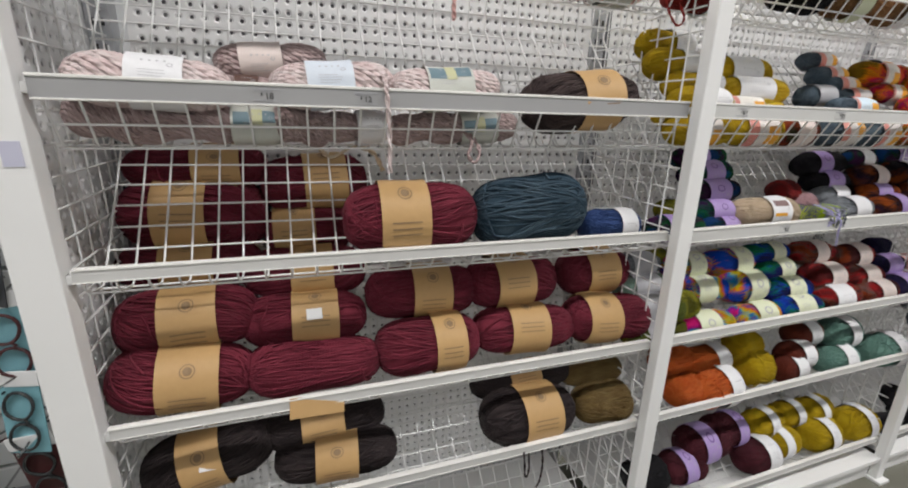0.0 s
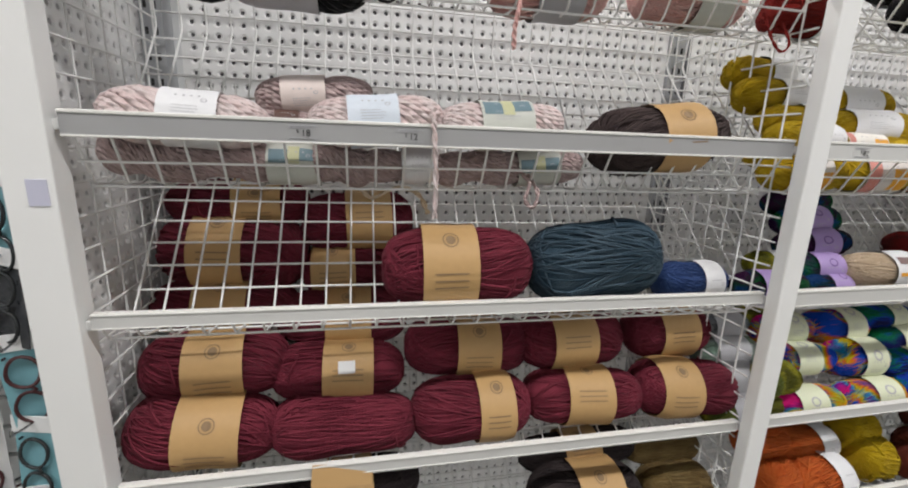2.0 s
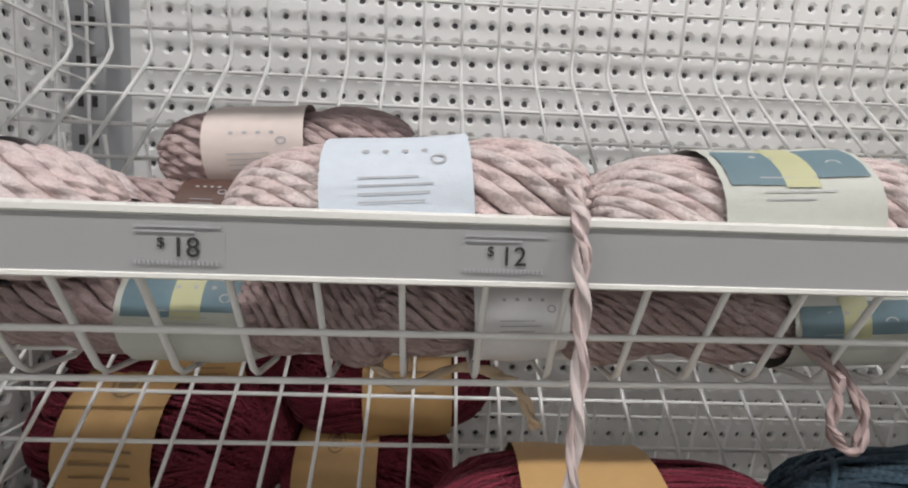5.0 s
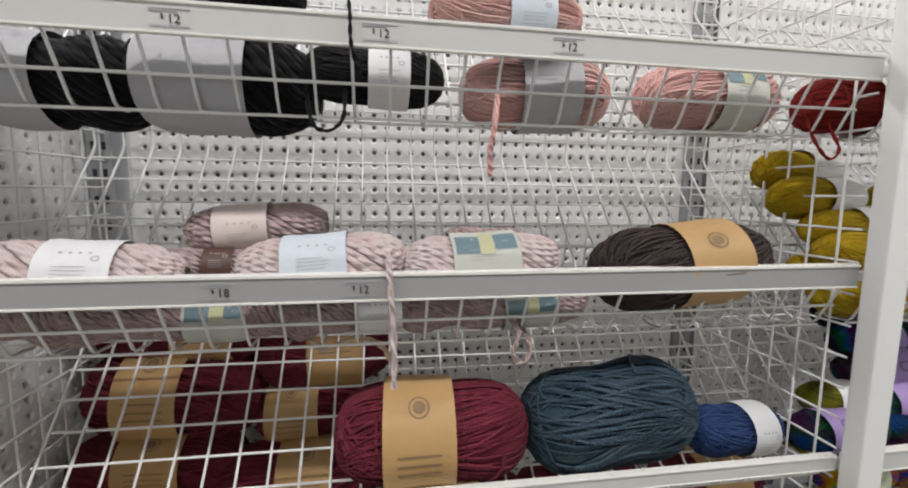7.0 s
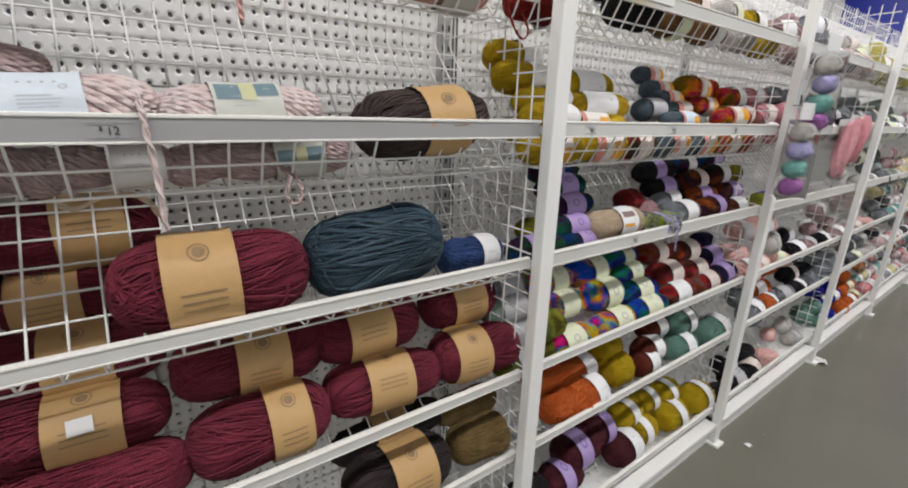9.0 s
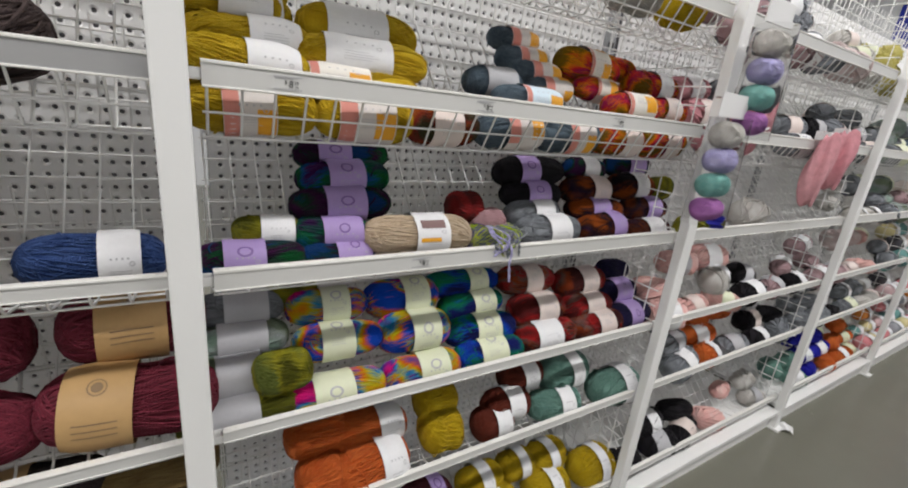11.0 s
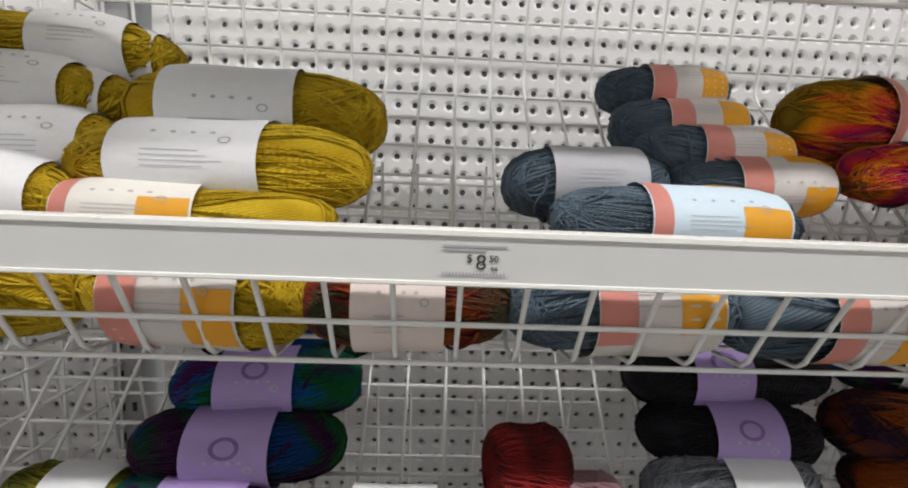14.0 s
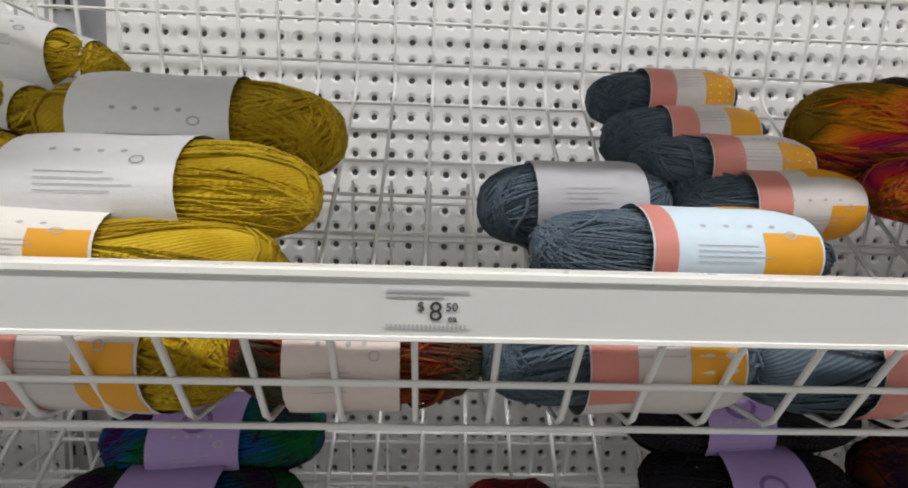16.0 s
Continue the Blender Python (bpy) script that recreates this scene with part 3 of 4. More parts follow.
LOOSE = [loose_mesh(i, 0.017) for i in range(5)]


def tinted(me, style):
    key = (me.name, style)
    if key not in TINTED:
        c = me.copy()
        c.materials.clear()
        c.materials.append(YARNS[style])
        TINTED[key] = c
    return TINTED[key]


BULK = [0.04]


def band_radius(x, lift):
    """The paper band lies over the threads."""
    return radius_at(x) * 1.03 + BULK[0] + lift


def band_patch(bm, x0, x1, a0, a1, lift, steps=None, mat=0):
    """A patch of the paper band between two places along x and two angles (0 faces the aisle, 90 is up)."""
    steps = steps or max(2, int(abs(a1 - a0) / 12))
    rows = []
    nx = max(1, int((x1 - x0) / 0.12))
    for i in range(nx + 1):
        x = x0 + (x1 - x0) * i / nx
        r = band_radius(x, lift)
        rows.append([bm.verts.new((x, -r * math.cos(math.radians(a0 + (a1 - a0) * j / steps)), r * math.sin(math.radians(a0 + (a1 - a0) * j / steps)))) for j in range(steps + 1)])
    for i in range(nx):
        for j in range(steps):
            f = bm.faces.new((rows[i][j], rows[i + 1][j], rows[i + 1][j + 1], rows[i][j + 1]))
            f.material_index, f.smooth = mat, True


def disc_patch(bm, xc, ac, rad, lift, inner=0.0, n=14):
    """A round mark, or a ring, on the band."""
    def at(x, arc):
        r = band_radius(x, lift)
        a = math.radians(ac) + arc / 0.5
        return bm.verts.new((x, -r * math.cos(a), r * math.sin(a)))
    out = [at(xc + rad * math.cos(6.2832 * i / n), rad * math.sin(6.2832 * i / n)) for i in range(n)]
    if inner:
        inn = [at(xc + inner * math.cos(6.2832 * i / n), inner * math.sin(6.2832 * i / n)) for i in range(n)]
        for i in range(n):
            bm.faces.new((out[i], out[(i + 1) % n], inn[(i + 1) % n], inn[i]))
    else:
        bm.faces.new(out)


COUNT = [0]


def skein(style, x, y, z, length, dia, band=None, paper="white", tilt=0, turn=0, roll=None, far=False, detail=True):
    COUNT[0] += 1
    rnd = random.Random(COUNT[0] * 7 + 3)
    word = WORDS.get(style, style.replace("_y", "").replace("_", " "))
    label = f"{word} yarn skein with {PAPER_WORDS.get(paper, 'a pale paper band')}" if band else f"{word} yarn skein with no band"
    turn += rnd.uniform(-4, 4)
    ob = thing("yarn_skein", pose(x, y, z, 0, tilt + rnd.uniform(-2, 2), turn), label, "yarn", style.replace("_y", "").replace("_", " ") + " yarn skeins")
    ob.scale = (length / (2 * ASPECT), dia, dia * rnd.uniform(0.92, 1.0))
    pool = FAR if far else LOOK.get(style, FINE)
    yarn = part_of("yarn", tinted(rnd.choice(pool), style), YARNS[style], ob)
    yarn.rotation_euler = (rnd.uniform(0, 6.28), 0, rnd.choice((0, math.pi)))
    if not far and pool is not CHUNKY:
        strand = part_of("loose_strand", tinted(rnd.choice(LOOSE), style), YARNS[style], ob)
        strand.rotation_euler = (rnd.uniform(0, 6.28), 0, 0)
    if not band:
        return ob
    BULK[0] = 0.06 if pool is CHUNKY else 0.05
    b0, b1 = max(-0.42, band[0]) * 2 * ASPECT, min(0.42, band[1]) * 2 * ASPECT
    bm = bmesh.new()
    band_patch(bm, b0, b1, 0, 360, 0.0, 12 if far else 26)
    bmesh.ops.remove_doubles(bm, verts=bm.verts, dist=1e-5)
    lab = part("label_band", bm, PAPERS[paper], ob, PAPER_WORDS.get(paper, "pale printed paper band")[2:])
    if far or not detail:
        return ob
    a = 20 + rnd.uniform(-25, 35) if roll is None else roll
    w, c = b1 - b0, (b0 + b1) / 2
    bm = bmesh.new()
    if paper == "kraft":
        disc_patch(bm, c, a + 32, 0.10, 0.006, 0.085)
        disc_patch(bm, c, a + 32, 0.06, 0.006)
        for i in range(3):
            band_patch(bm, c - w * 0.3, c + w * 0.3, a - 14 - 9 * i, a - 12 - 9 * i, 0.006)
        part("print", bm, INK_BROWN, lab, "brown printed emblem and lines")
        return ob
    for i in range(4):
        s = rnd.uniform(0.2, 0.38)
        band_patch(bm, c - w * 0.25, c - w * 0.25 + w * s * 1.4, a - 12 - 6 * i, a - 11.0 - 6 * i, 0.006)
    for i in range(4):
        disc_patch(bm, c - w * 0.2 + i * w * 0.13, a + 12, 0.018, 0.006, n=8)
    disc_patch(bm, c + w * 0.28, a + 2, 0.04, 0.006, 0.028)
    part("print", bm, INK_SOFT, lab, "grey small print")
    if style == "beige":
        bm = bmesh.new()
        band_patch(bm, c - w * 0.36, c + w * 0.36, a + 12, a + 34, 0.008)
        part("print", bm, ACCENT["taupe"], lab, "brown printed swatch")
        bm = bmesh.new()
        band_patch(bm, c - w * 0.4, c + w * 0.2, a - 22, a - 12, 0.008)
        part("print", bm, ACCENT["gold"], lab, "golden printed stripe")
    if paper in ("gold", "coral", "sky"):
        bm = bmesh.new()
        band_patch(bm, b0 + w * 0.62, b1 - w * 0.02, a - 60, a + 4, 0.004)
        band_patch(bm, b0 + w * 0.5, b1 - w * 0.02, a + 50, a + 90, 0.004)
        part("print", bm, ACCENT["gold"], lab, "golden printed shape")
        bm = bmesh.new()
        band_patch(bm, b0 + w * 0.01, b0 + w * (0.3 if paper == "coral" else 0.14), a - 75, a + 80, 0.004)
        part("print", bm, ACCENT["coral"], lab, "coral printed shape")
    elif paper == "scenic":
        bm = bmesh.new()
        band_patch(bm, b0 + w * 0.05, b0 + w * 0.4, a - 18, a + 20, 0.008)
        band_patch(bm, b0 + w * 0.62, b0 + w * 0.95, a - 12, a + 24, 0.008)
        part("print", bm, ACCENT["teal"], lab, "dark teal landscape print")
        bm = bmesh.new()
        band_patch(bm, b0 + w * 0.4, b0 + w * 0.62, a - 20, a + 30, 0.008)
        part("print", bm, ACCENT["leaf"], lab, "yellow-green landscape print")
    elif paper in ("lilac", "cream"):
        bm = bmesh.new()
        disc_patch(bm, c, a + 30, 0.13, 0.006, 0.09)
        part("print", bm, ACCENT["plum"] if paper == "lilac" else INK_SOFT, lab, "round printed emblem")
    return ob


# bay one, top tray
# black_fur bands use grey paper to colour in the tray's shade on them
skein("black_fur", -0.294, 0.902, 1.607, 0.203, 0.116, (-0.39, -0.01), paper="grey")
skein("black_fur", -0.110, 0.908, 1.615, 0.231, 0.127, (-0.39, 0.16), paper="grey")
skein("charcoal", 0.081, 0.887, 1.629, 0.181, 0.085, (-0.05, 0.24))
skein("pink", 0.308, 0.901, 1.620, 0.214, 0.113, (-0.13, 0.25), paper='grey')
skein("pink", 0.582, 0.896, 1.625, 0.228, 0.103, (-0.03, 0.28), paper='scenic')
skein("red", 0.827, 0.896, 1.624, 0.134, 0.102, (0.22, 0.46))
skein("pink", 0.249, 0.846, 1.701, 0.201, 0.078, (-0.04, 0.26), paper='blue')
skein("black_fur", -0.075, 0.883, 1.723, 0.136, 0.065, None)
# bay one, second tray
# low and rear mauve skeins take the tone darkened for shade
skein("mauve_shaded", -0.335, 0.884, 1.322, 0.120, 0.084, None, tilt=12)
skein("mauve_shaded", -0.245, 0.880, 1.314, 0.150, 0.066, None, tilt=-6)
skein("mauve_shaded", -0.138, 0.880, 1.313, 0.155, 0.068, (-0.12, 0.40), paper='scenic', roll=22)
skein("mauve_shaded", -0.045, 0.880, 1.313, 0.105, 0.070, None, tilt=14, turn=18)
skein("mauve_shaded", 0.056, 0.880, 1.313, 0.140, 0.064, (-0.02, 0.42))
skein("mauve_shaded", 0.177, 0.880, 1.314, 0.130, 0.062, None, tilt=-8, turn=-8)
skein("mauve_shaded", 0.288, 0.880, 1.315, 0.200, 0.066, (-0.14, 0.25), paper='scenic', tilt=-5)
skein("mauve", -0.262, 0.850, 1.376, 0.215, 0.088, (-0.13, 0.22), tilt=4)
skein("mauve", 0.014, 0.850, 1.384, 0.204, 0.084, (-0.22, 0.16), tilt=-5, paper='blue', roll=34)
skein("mauve", 0.222, 0.850, 1.385, 0.212, 0.084, (-0.21, 0.21), tilt=-4, paper='scenic', roll=44)
skein("mauve_shaded", -0.088, 0.950, 1.424, 0.190, 0.074, (-0.28, 0.10), tilt=-5, paper='blush')
skein("mauve_shaded", -0.147, 0.922, 1.372, 0.150, 0.058, (-0.03, 0.22), paper='brown')
skein("mauve_shaded", 0.245, 0.935, 1.399, 0.130, 0.062, None)
skein("brown_grey", 0.539, 0.871, 1.373, 0.280, 0.140, (-0.10, 0.25), tilt=-4, paper='kraft')
# bay one, third tray
skein("maroon", 0.160, 0.877, 1.132, 0.275, 0.155, (-0.25, 0.10), paper='kraft')
skein("slate_blue", 0.439, 0.883, 1.134, 0.272, 0.170, None, tilt=-5)
skein("denim", 0.685, 0.898, 1.078, 0.180, 0.090, (0.02, 0.31))
# bay one, fourth tray
skein("maroon", -0.297, 0.899, 0.827, 0.255, 0.145, (-0.16, 0.25), tilt=4, paper='kraft')
skein("maroon", -0.049, 0.895, 0.811, 0.274, 0.131, None, tilt=3)
skein("maroon", 0.204, 0.894, 0.822, 0.245, 0.146, (0.02, 0.32), paper='kraft')
skein("maroon", 0.461, 0.904, 0.820, 0.267, 0.128, (-0.20, 0.18), tilt=3, paper='kraft')
skein("maroon", 0.709, 0.894, 0.822, 0.252, 0.145, (-0.35, 0.02), tilt=5, paper='kraft')
skein("maroon", -0.290, 0.970, 0.917, 0.262, 0.150, (-0.17, 0.22), paper='kraft')
skein("maroon", -0.062, 0.963, 0.890, 0.263, 0.127, (-0.11, 0.26), paper='kraft')
skein("maroon", 0.212, 0.980, 0.920, 0.273, 0.140, (-0.12, 0.22), paper='kraft')
skein("maroon", 0.453, 0.977, 0.923, 0.251, 0.148, (-0.26, 0.15), paper='kraft')
skein("maroon", 0.716, 0.985, 0.924, 0.218, 0.136, (-0.25, 0.21), paper='kraft')
skein("maroon", -0.292, 1.065, 1.005, 0.287, 0.117, (-0.18, 0.18), paper='kraft')
skein("maroon", -0.054, 1.035, 0.978, 0.271, 0.129, (-0.12, 0.22), paper='kraft')
skein("maroon", -0.278, 1.113, 1.109, 0.300, 0.175, (-0.23, 0.11), paper='kraft')
skein("maroon", -0.041, 1.104, 1.063, 0.201, 0.130, (-0.39, 0.08), paper='kraft')
skein("maroon", -0.019, 1.120, 1.174, 0.244, 0.143, (-0.11, 0.29), paper='kraft')
skein("maroon", -0.264, 1.120, 1.214, 0.281, 0.108, (-0.03, 0.31), paper='kraft')
# bay one, fifth tray
skein("charcoal_brown", -0.283, 0.925, 0.609, 0.257, 0.140, (-0.17, 0.15), tilt=-12, paper='kraft')
skein("charcoal_brown", -0.014, 0.899, 0.564, 0.276, 0.121, (-0.18, 0.16), tilt=2, paper='kraft')
skein("charcoal_brown", -0.036, 0.948, 0.622, 0.280, 0.120, (-0.20, 0.14), paper='kraft')
skein("charcoal_brown", 0.483, 0.884, 0.574, 0.265, 0.157, (-0.16, 0.25), tilt=4, paper='kraft')
skein("charcoal_brown", 0.501, 0.965, 0.628, 0.300, 0.103, (-0.17, 0.14), paper='kraft')
skein("khaki", 0.732, 0.957, 0.612, 0.199, 0.094, None)
skein("khaki", 0.727, 0.887, 0.554, 0.175, 0.127, None)
# bay two, second tray
skein("olive", 1.078, 0.886, 1.377, 0.229, 0.055, (-0.38, 0.07), paper='gold')
skein("olive", 1.092, 0.911, 1.417, 0.249, 0.078, (-0.28, 0.19))
skein("olive", 1.105, 0.964, 1.467, 0.231, 0.088, (-0.32, 0.17))
skein("olive", 1.092, 0.880, 1.318, 0.178, 0.086, (-0.30, 0.26), paper='coral')
skein("olive", 1.098, 0.925, 1.352, 0.190, 0.072, (-0.30, 0.22), paper='gold')
skein("olive", 0.903, 0.925, 1.348, 0.204, 0.074, (-0.22, 0.20))
skein("rust_mix", 1.253, 0.880, 1.317, 0.164, 0.084, (-0.25, 0.16), paper='blush')
skein("slate", 1.423, 0.880, 1.318, 0.186, 0.086, (-0.16, 0.36), paper='coral')
skein("slate", 1.411, 0.948, 1.416, 0.155, 0.073, (-0.25, 0.30), paper='grey')
skein("slate", 1.462, 0.876, 1.386, 0.201, 0.066, (-0.18, 0.38), paper='sky')
skein("slate", 1.577, 0.960, 1.420, 0.165, 0.065, (-0.14, 0.47), paper='coral')
skein("slate", 1.554, 0.984, 1.452, 0.163, 0.065, (-0.15, 0.42), paper='coral')
skein("slate", 1.529, 1.007, 1.482, 0.150, 0.066, (-0.16, 0.39), paper='coral')
skein("slate", 1.526, 1.047, 1.528, 0.149, 0.065, (-0.17, 0.43), paper='coral')
skein("olive", 0.906, 0.880, 1.318, 0.198, 0.086, (-0.22, 0.16), paper='coral')
skein("slate", 1.598, 0.880, 1.318, 0.182, 0.086, (-0.12, 0.30), paper='coral')
skein("sunset", 1.774, 0.880, 1.318, 0.178, 0.088, (-0.05, 0.30), paper='blush')
skein("sunset", 1.958, 0.882, 1.320, 0.190, 0.090, (-0.10, 0.20), paper='blush')
skein("sunset", 1.744, 0.997, 1.491, 0.224, 0.097, (-0.17, 0.17), paper='gold')
skein("sunset", 1.749, 0.951, 1.437, 0.179, 0.065, (-0.20, 0.24), paper='gold')
skein("sunset", 1.816, 0.882, 1.400, 0.209, 0.083, (-0.27, 0.20), paper='gold')
skein("sunset", 1.998, 0.981, 1.469, 0.231, 0.093, (-0.06, 0.22))
skein("sunset", 1.872, 1.026, 1.509, 0.181, 0.071, None)
skein("sunset", 2.042, 0.940, 1.410, 0.155, 0.078, (-0.29, 0.14), paper='blush')
# bay two, third tray
skein("plum_green", 0.900, 0.898, 1.059, 0.191, 0.079, (-0.24, 0.11), paper='lilac')
skein("moss", 0.935, 0.937, 1.099, 0.125, 0.068, (-0.12, 0.35))
skein("plum_green", 1.054, 0.895, 1.052, 0.149, 0.073, (-0.06, 0.44), paper='lilac')
skein("jewel", 1.049, 0.925, 1.090, 0.160, 0.078, (-0.13, 0.36), paper='lilac')
skein("plum_green", 1.081, 0.964, 1.141, 0.209, 0.083, (-0.19, 0.20), paper='lilac')
skein("jewel", 1.096, 1.003, 1.189, 0.198, 0.084, (-0.22, 0.17), paper='lilac')
skein("plum_green", 1.104, 1.045, 1.232, 0.206, 0.073, (-0.29, 0.05), paper='lilac')
skein("beige", 1.231, 0.898, 1.086, 0.251, 0.101, (-0.11, 0.20), paper='white')
skein("red_mix", 1.373, 0.951, 1.131, 0.090, 0.090, None)
skein("blush_pink", 1.425, 0.926, 1.097, 0.090, 0.085, None)
skein("neon", 1.426, 0.899, 1.066, 0.157, 0.089, None)
skein("grey", 1.603, 0.895, 1.077, 0.200, 0.092, (-0.14, 0.22))
skein("grey", 1.585, 0.947, 1.115, 0.183, 0.073, (-0.09, 0.29))
skein("black", 1.598, 0.977, 1.155, 0.190, 0.079, (-0.17, 0.21), paper='lilac')
skein("black", 1.616, 1.017, 1.209, 0.240, 0.089, (-0.26, 0.02), paper='lilac')
skein("amber_plum", 1.809, 0.900, 1.075, 0.170, 0.098, (0.02, 0.44), paper='lilac')
skein("amber_plum", 2.008, 0.895, 1.058, 0.201, 0.083, (-0.13, 0.24))
skein("amber_plum", 1.823, 0.946, 1.114, 0.211, 0.076, (-0.18, 0.15), paper='lilac')
skein("amber_plum", 2.038, 0.943, 1.115, 0.192, 0.082, (-0.08, 0.25), paper='lilac')
skein("amber_plum", 1.807, 0.979, 1.166, 0.186, 0.094, (-0.06, 0.38), paper='blush')
skein("amber_plum", 2.014, 0.986, 1.175, 0.197, 0.095, (-0.12, 0.19))
skein("plum_green", 1.844, 1.032, 1.220, 0.165, 0.078, (-0.24, 0.17))
skein("plum_green", 2.047, 1.041, 1.235, 0.200, 0.085, (-0.15, 0.24), paper='lilac')
skein("moss", 2.166, 0.988, 1.171, 0.090, 0.084, None)
# bay two, fourth tray
for row in (
        ("moss", 0.875, 0.878, 0.757, 0.222, 0.082, (-0.24, 0.12), "grey"), ("rainbow", 1.059, 0.878, 0.757, 0.210, 0.090, (-0.28, 0.12), "cream"),
        ("rainbow", 1.255, 0.878, 0.759, 0.200, 0.092, (-0.08, 0.30), "cream"), ("peacock", 1.451, 0.878, 0.761, 0.204, 0.090, (-0.20, 0.18), "cream"),
        ("ruby_mix", 1.649, 0.880, 0.774, 0.204, 0.098, (-0.30, 0.12), "white"), ("ruby_mix", 1.854, 0.880, 0.770, 0.206, 0.088, (-0.10, 0.22), "blush"),
        ("navy", 2.012, 0.884, 0.780, 0.160, 0.098, (-0.30, 0.08), "lilac"),
        ("mint_mix", 0.868, 0.924, 0.812, 0.200, 0.090, (-0.18, 0.22), "grey"), ("moss", 0.947, 0.878, 0.832, 0.110, 0.092, None, "white"),
        ("rainbow", 1.070, 0.925, 0.850, 0.192, 0.088, (-0.22, 0.14), "cream"), ("rainbow", 1.253, 0.928, 0.838, 0.184, 0.104, (-0.12, 0.28), "cream"),
        ("peacock", 1.447, 0.922, 0.809, 0.208, 0.090, (-0.14, 0.20), "cream"), ("ruby_mix", 1.643, 0.930, 0.833, 0.188, 0.100, (-0.14, 0.24), "blush"),
        ("ruby_mix", 1.850, 0.930, 0.812, 0.198, 0.088, (-0.14, 0.22), "blush"), ("navy", 2.010, 0.940, 0.838, 0.120, 0.090, (-0.38, 0.16), "lilac"),
        ("mint_mix", 0.884, 0.972, 0.862, 0.180, 0.086, (-0.24, 0.26), "grey"), ("grey", 0.890, 1.010, 0.915, 0.165, 0.084, (-0.20, 0.30), "grey"),
        ("rainbow", 1.060, 0.980, 0.908, 0.176, 0.084, (-0.10, 0.24), "cream"), ("rainbow", 1.242, 0.985, 0.902, 0.190, 0.098, (-0.05, 0.30), "cream"),
        ("peacock", 1.440, 0.968, 0.860, 0.200, 0.082, (-0.06, 0.30), "cream"), ("peacock", 1.430, 1.005, 0.910, 0.236, 0.080, (0.0, 0.26), "cream"),
        ("ruby_mix", 1.637, 0.985, 0.903, 0.192, 0.092, (-0.14, 0.16), "blush"), ("ruby_mix", 1.857, 0.980, 0.872, 0.200, 0.096, (-0.12, 0.22), "blush"),
        ("moss", 0.990, 1.02, 0.925, 0.120, 0.070, None, "white"), ("navy", 2.02, 0.99, 0.89, 0.12, 0.088, None, "white")):
    skein(*row)
# bay two, fifth tray
skein("orange", 1.142, 0.873, 0.528, 0.181, 0.144, (0.02, 0.38))
skein("orange", 1.150, 0.929, 0.588, 0.195, 0.107, (0.09, 0.43))
skein("orange", 1.022, 0.881, 0.536, 0.102, 0.114, None)
skein("mustard", 1.335, 0.887, 0.554, 0.107, 0.127, None)
skein("rust", 1.560, 0.903, 0.555, 0.152, 0.103, (-0.11, 0.25))
skein("rust", 1.502, 0.882, 0.526, 0.125, 0.099, (-0.07, 0.33))
skein("teal", 1.793, 0.922, 0.597, 0.183, 0.128, (-0.05, 0.21))
skein("teal", 1.729, 0.874, 0.526, 0.180, 0.113, (-0.05, 0.24))
skein("teal", 1.999, 0.870, 0.520, 0.195, 0.138, (-0.03, 0.23))
skein("orange", 1.030, 0.945, 0.600, 0.140, 0.110, None)
skein("mustard", 1.345, 0.945, 0.605, 0.115, 0.115, None)
skein("rust", 1.640, 0.945, 0.605, 0.150, 0.100, (-0.10, 0.26))
# bay two, bottom tray
skein("charcoal", 0.960, 0.900, 0.205, 0.150, 0.130, None)
skein("burgundy", 1.114, 0.896, 0.208, 0.169, 0.120, (-0.21, 0.09), paper='lilac')
skein("burgundy", 1.221, 0.921, 0.254, 0.208, 0.139, (-0.25, 0.05), paper='lilac')
skein("burgundy", 1.339, 0.938, 0.265, 0.175, 0.127, (0.06, 0.31), paper='lilac')
skein("burgundy", 1.436, 0.872, 0.186, 0.171, 0.129, (-0.02, 0.32))
skein("mustard", 1.534, 0.936, 0.254, 0.156, 0.116, (-0.13, 0.14))
skein("mustard", 1.579, 0.885, 0.198, 0.121, 0.124, (-0.35, -0.04))
skein("mustard", 1.809, 0.930, 0.252, 0.136, 0.121, (-0.19, 0.09))
skein("mustard", 1.767, 0.872, 0.194, 0.160, 0.138, (-0.10, 0.16))
skein("mustard", 1.980, 0.872, 0.193, 0.175, 0.141, (-0.05, 0.17))
skein("mustard", 1.682, 0.942, 0.254, 0.134, 0.108, (-0.05, 0.21))

# a second column of olive skeins
for dx, yy, zz in ((0, 0.886, 1.385), (0.01, 0.925, 1.425), (-0.01, 0.975, 1.47), (0.0, 1.03, 1.525), (-0.03, 0.955, 1.478), (-0.015, 1.01, 1.53)):
    skein("olive", 0.90 + dx, yy, zz, 0.19, 0.078, (-0.02, 0.40), turn=4)

# ---- far bays: mixed skeins row on row ----
FAR_STYLES = {2: ("dusty grey mauve white", "rose grey black grey", "", "pink white black dusty", "grey orange grey black", "black black pink white"),
              3: ("lemon lemon white lemon", "grey mint_mix grey slate", "white grey mint_mix dusty", "dusty mauve pink grey", "grey black grey white", "teal cobalt orange orange"),
              4: ("lemon white grey white", "grey dusty slate white", "grey grey mint_mix white", "dusty mauve dusty lemon", "camel grey dusty white", "lemon white camel grey")}
far = random.Random(5)
stock_bodies, stock_bands = [], []
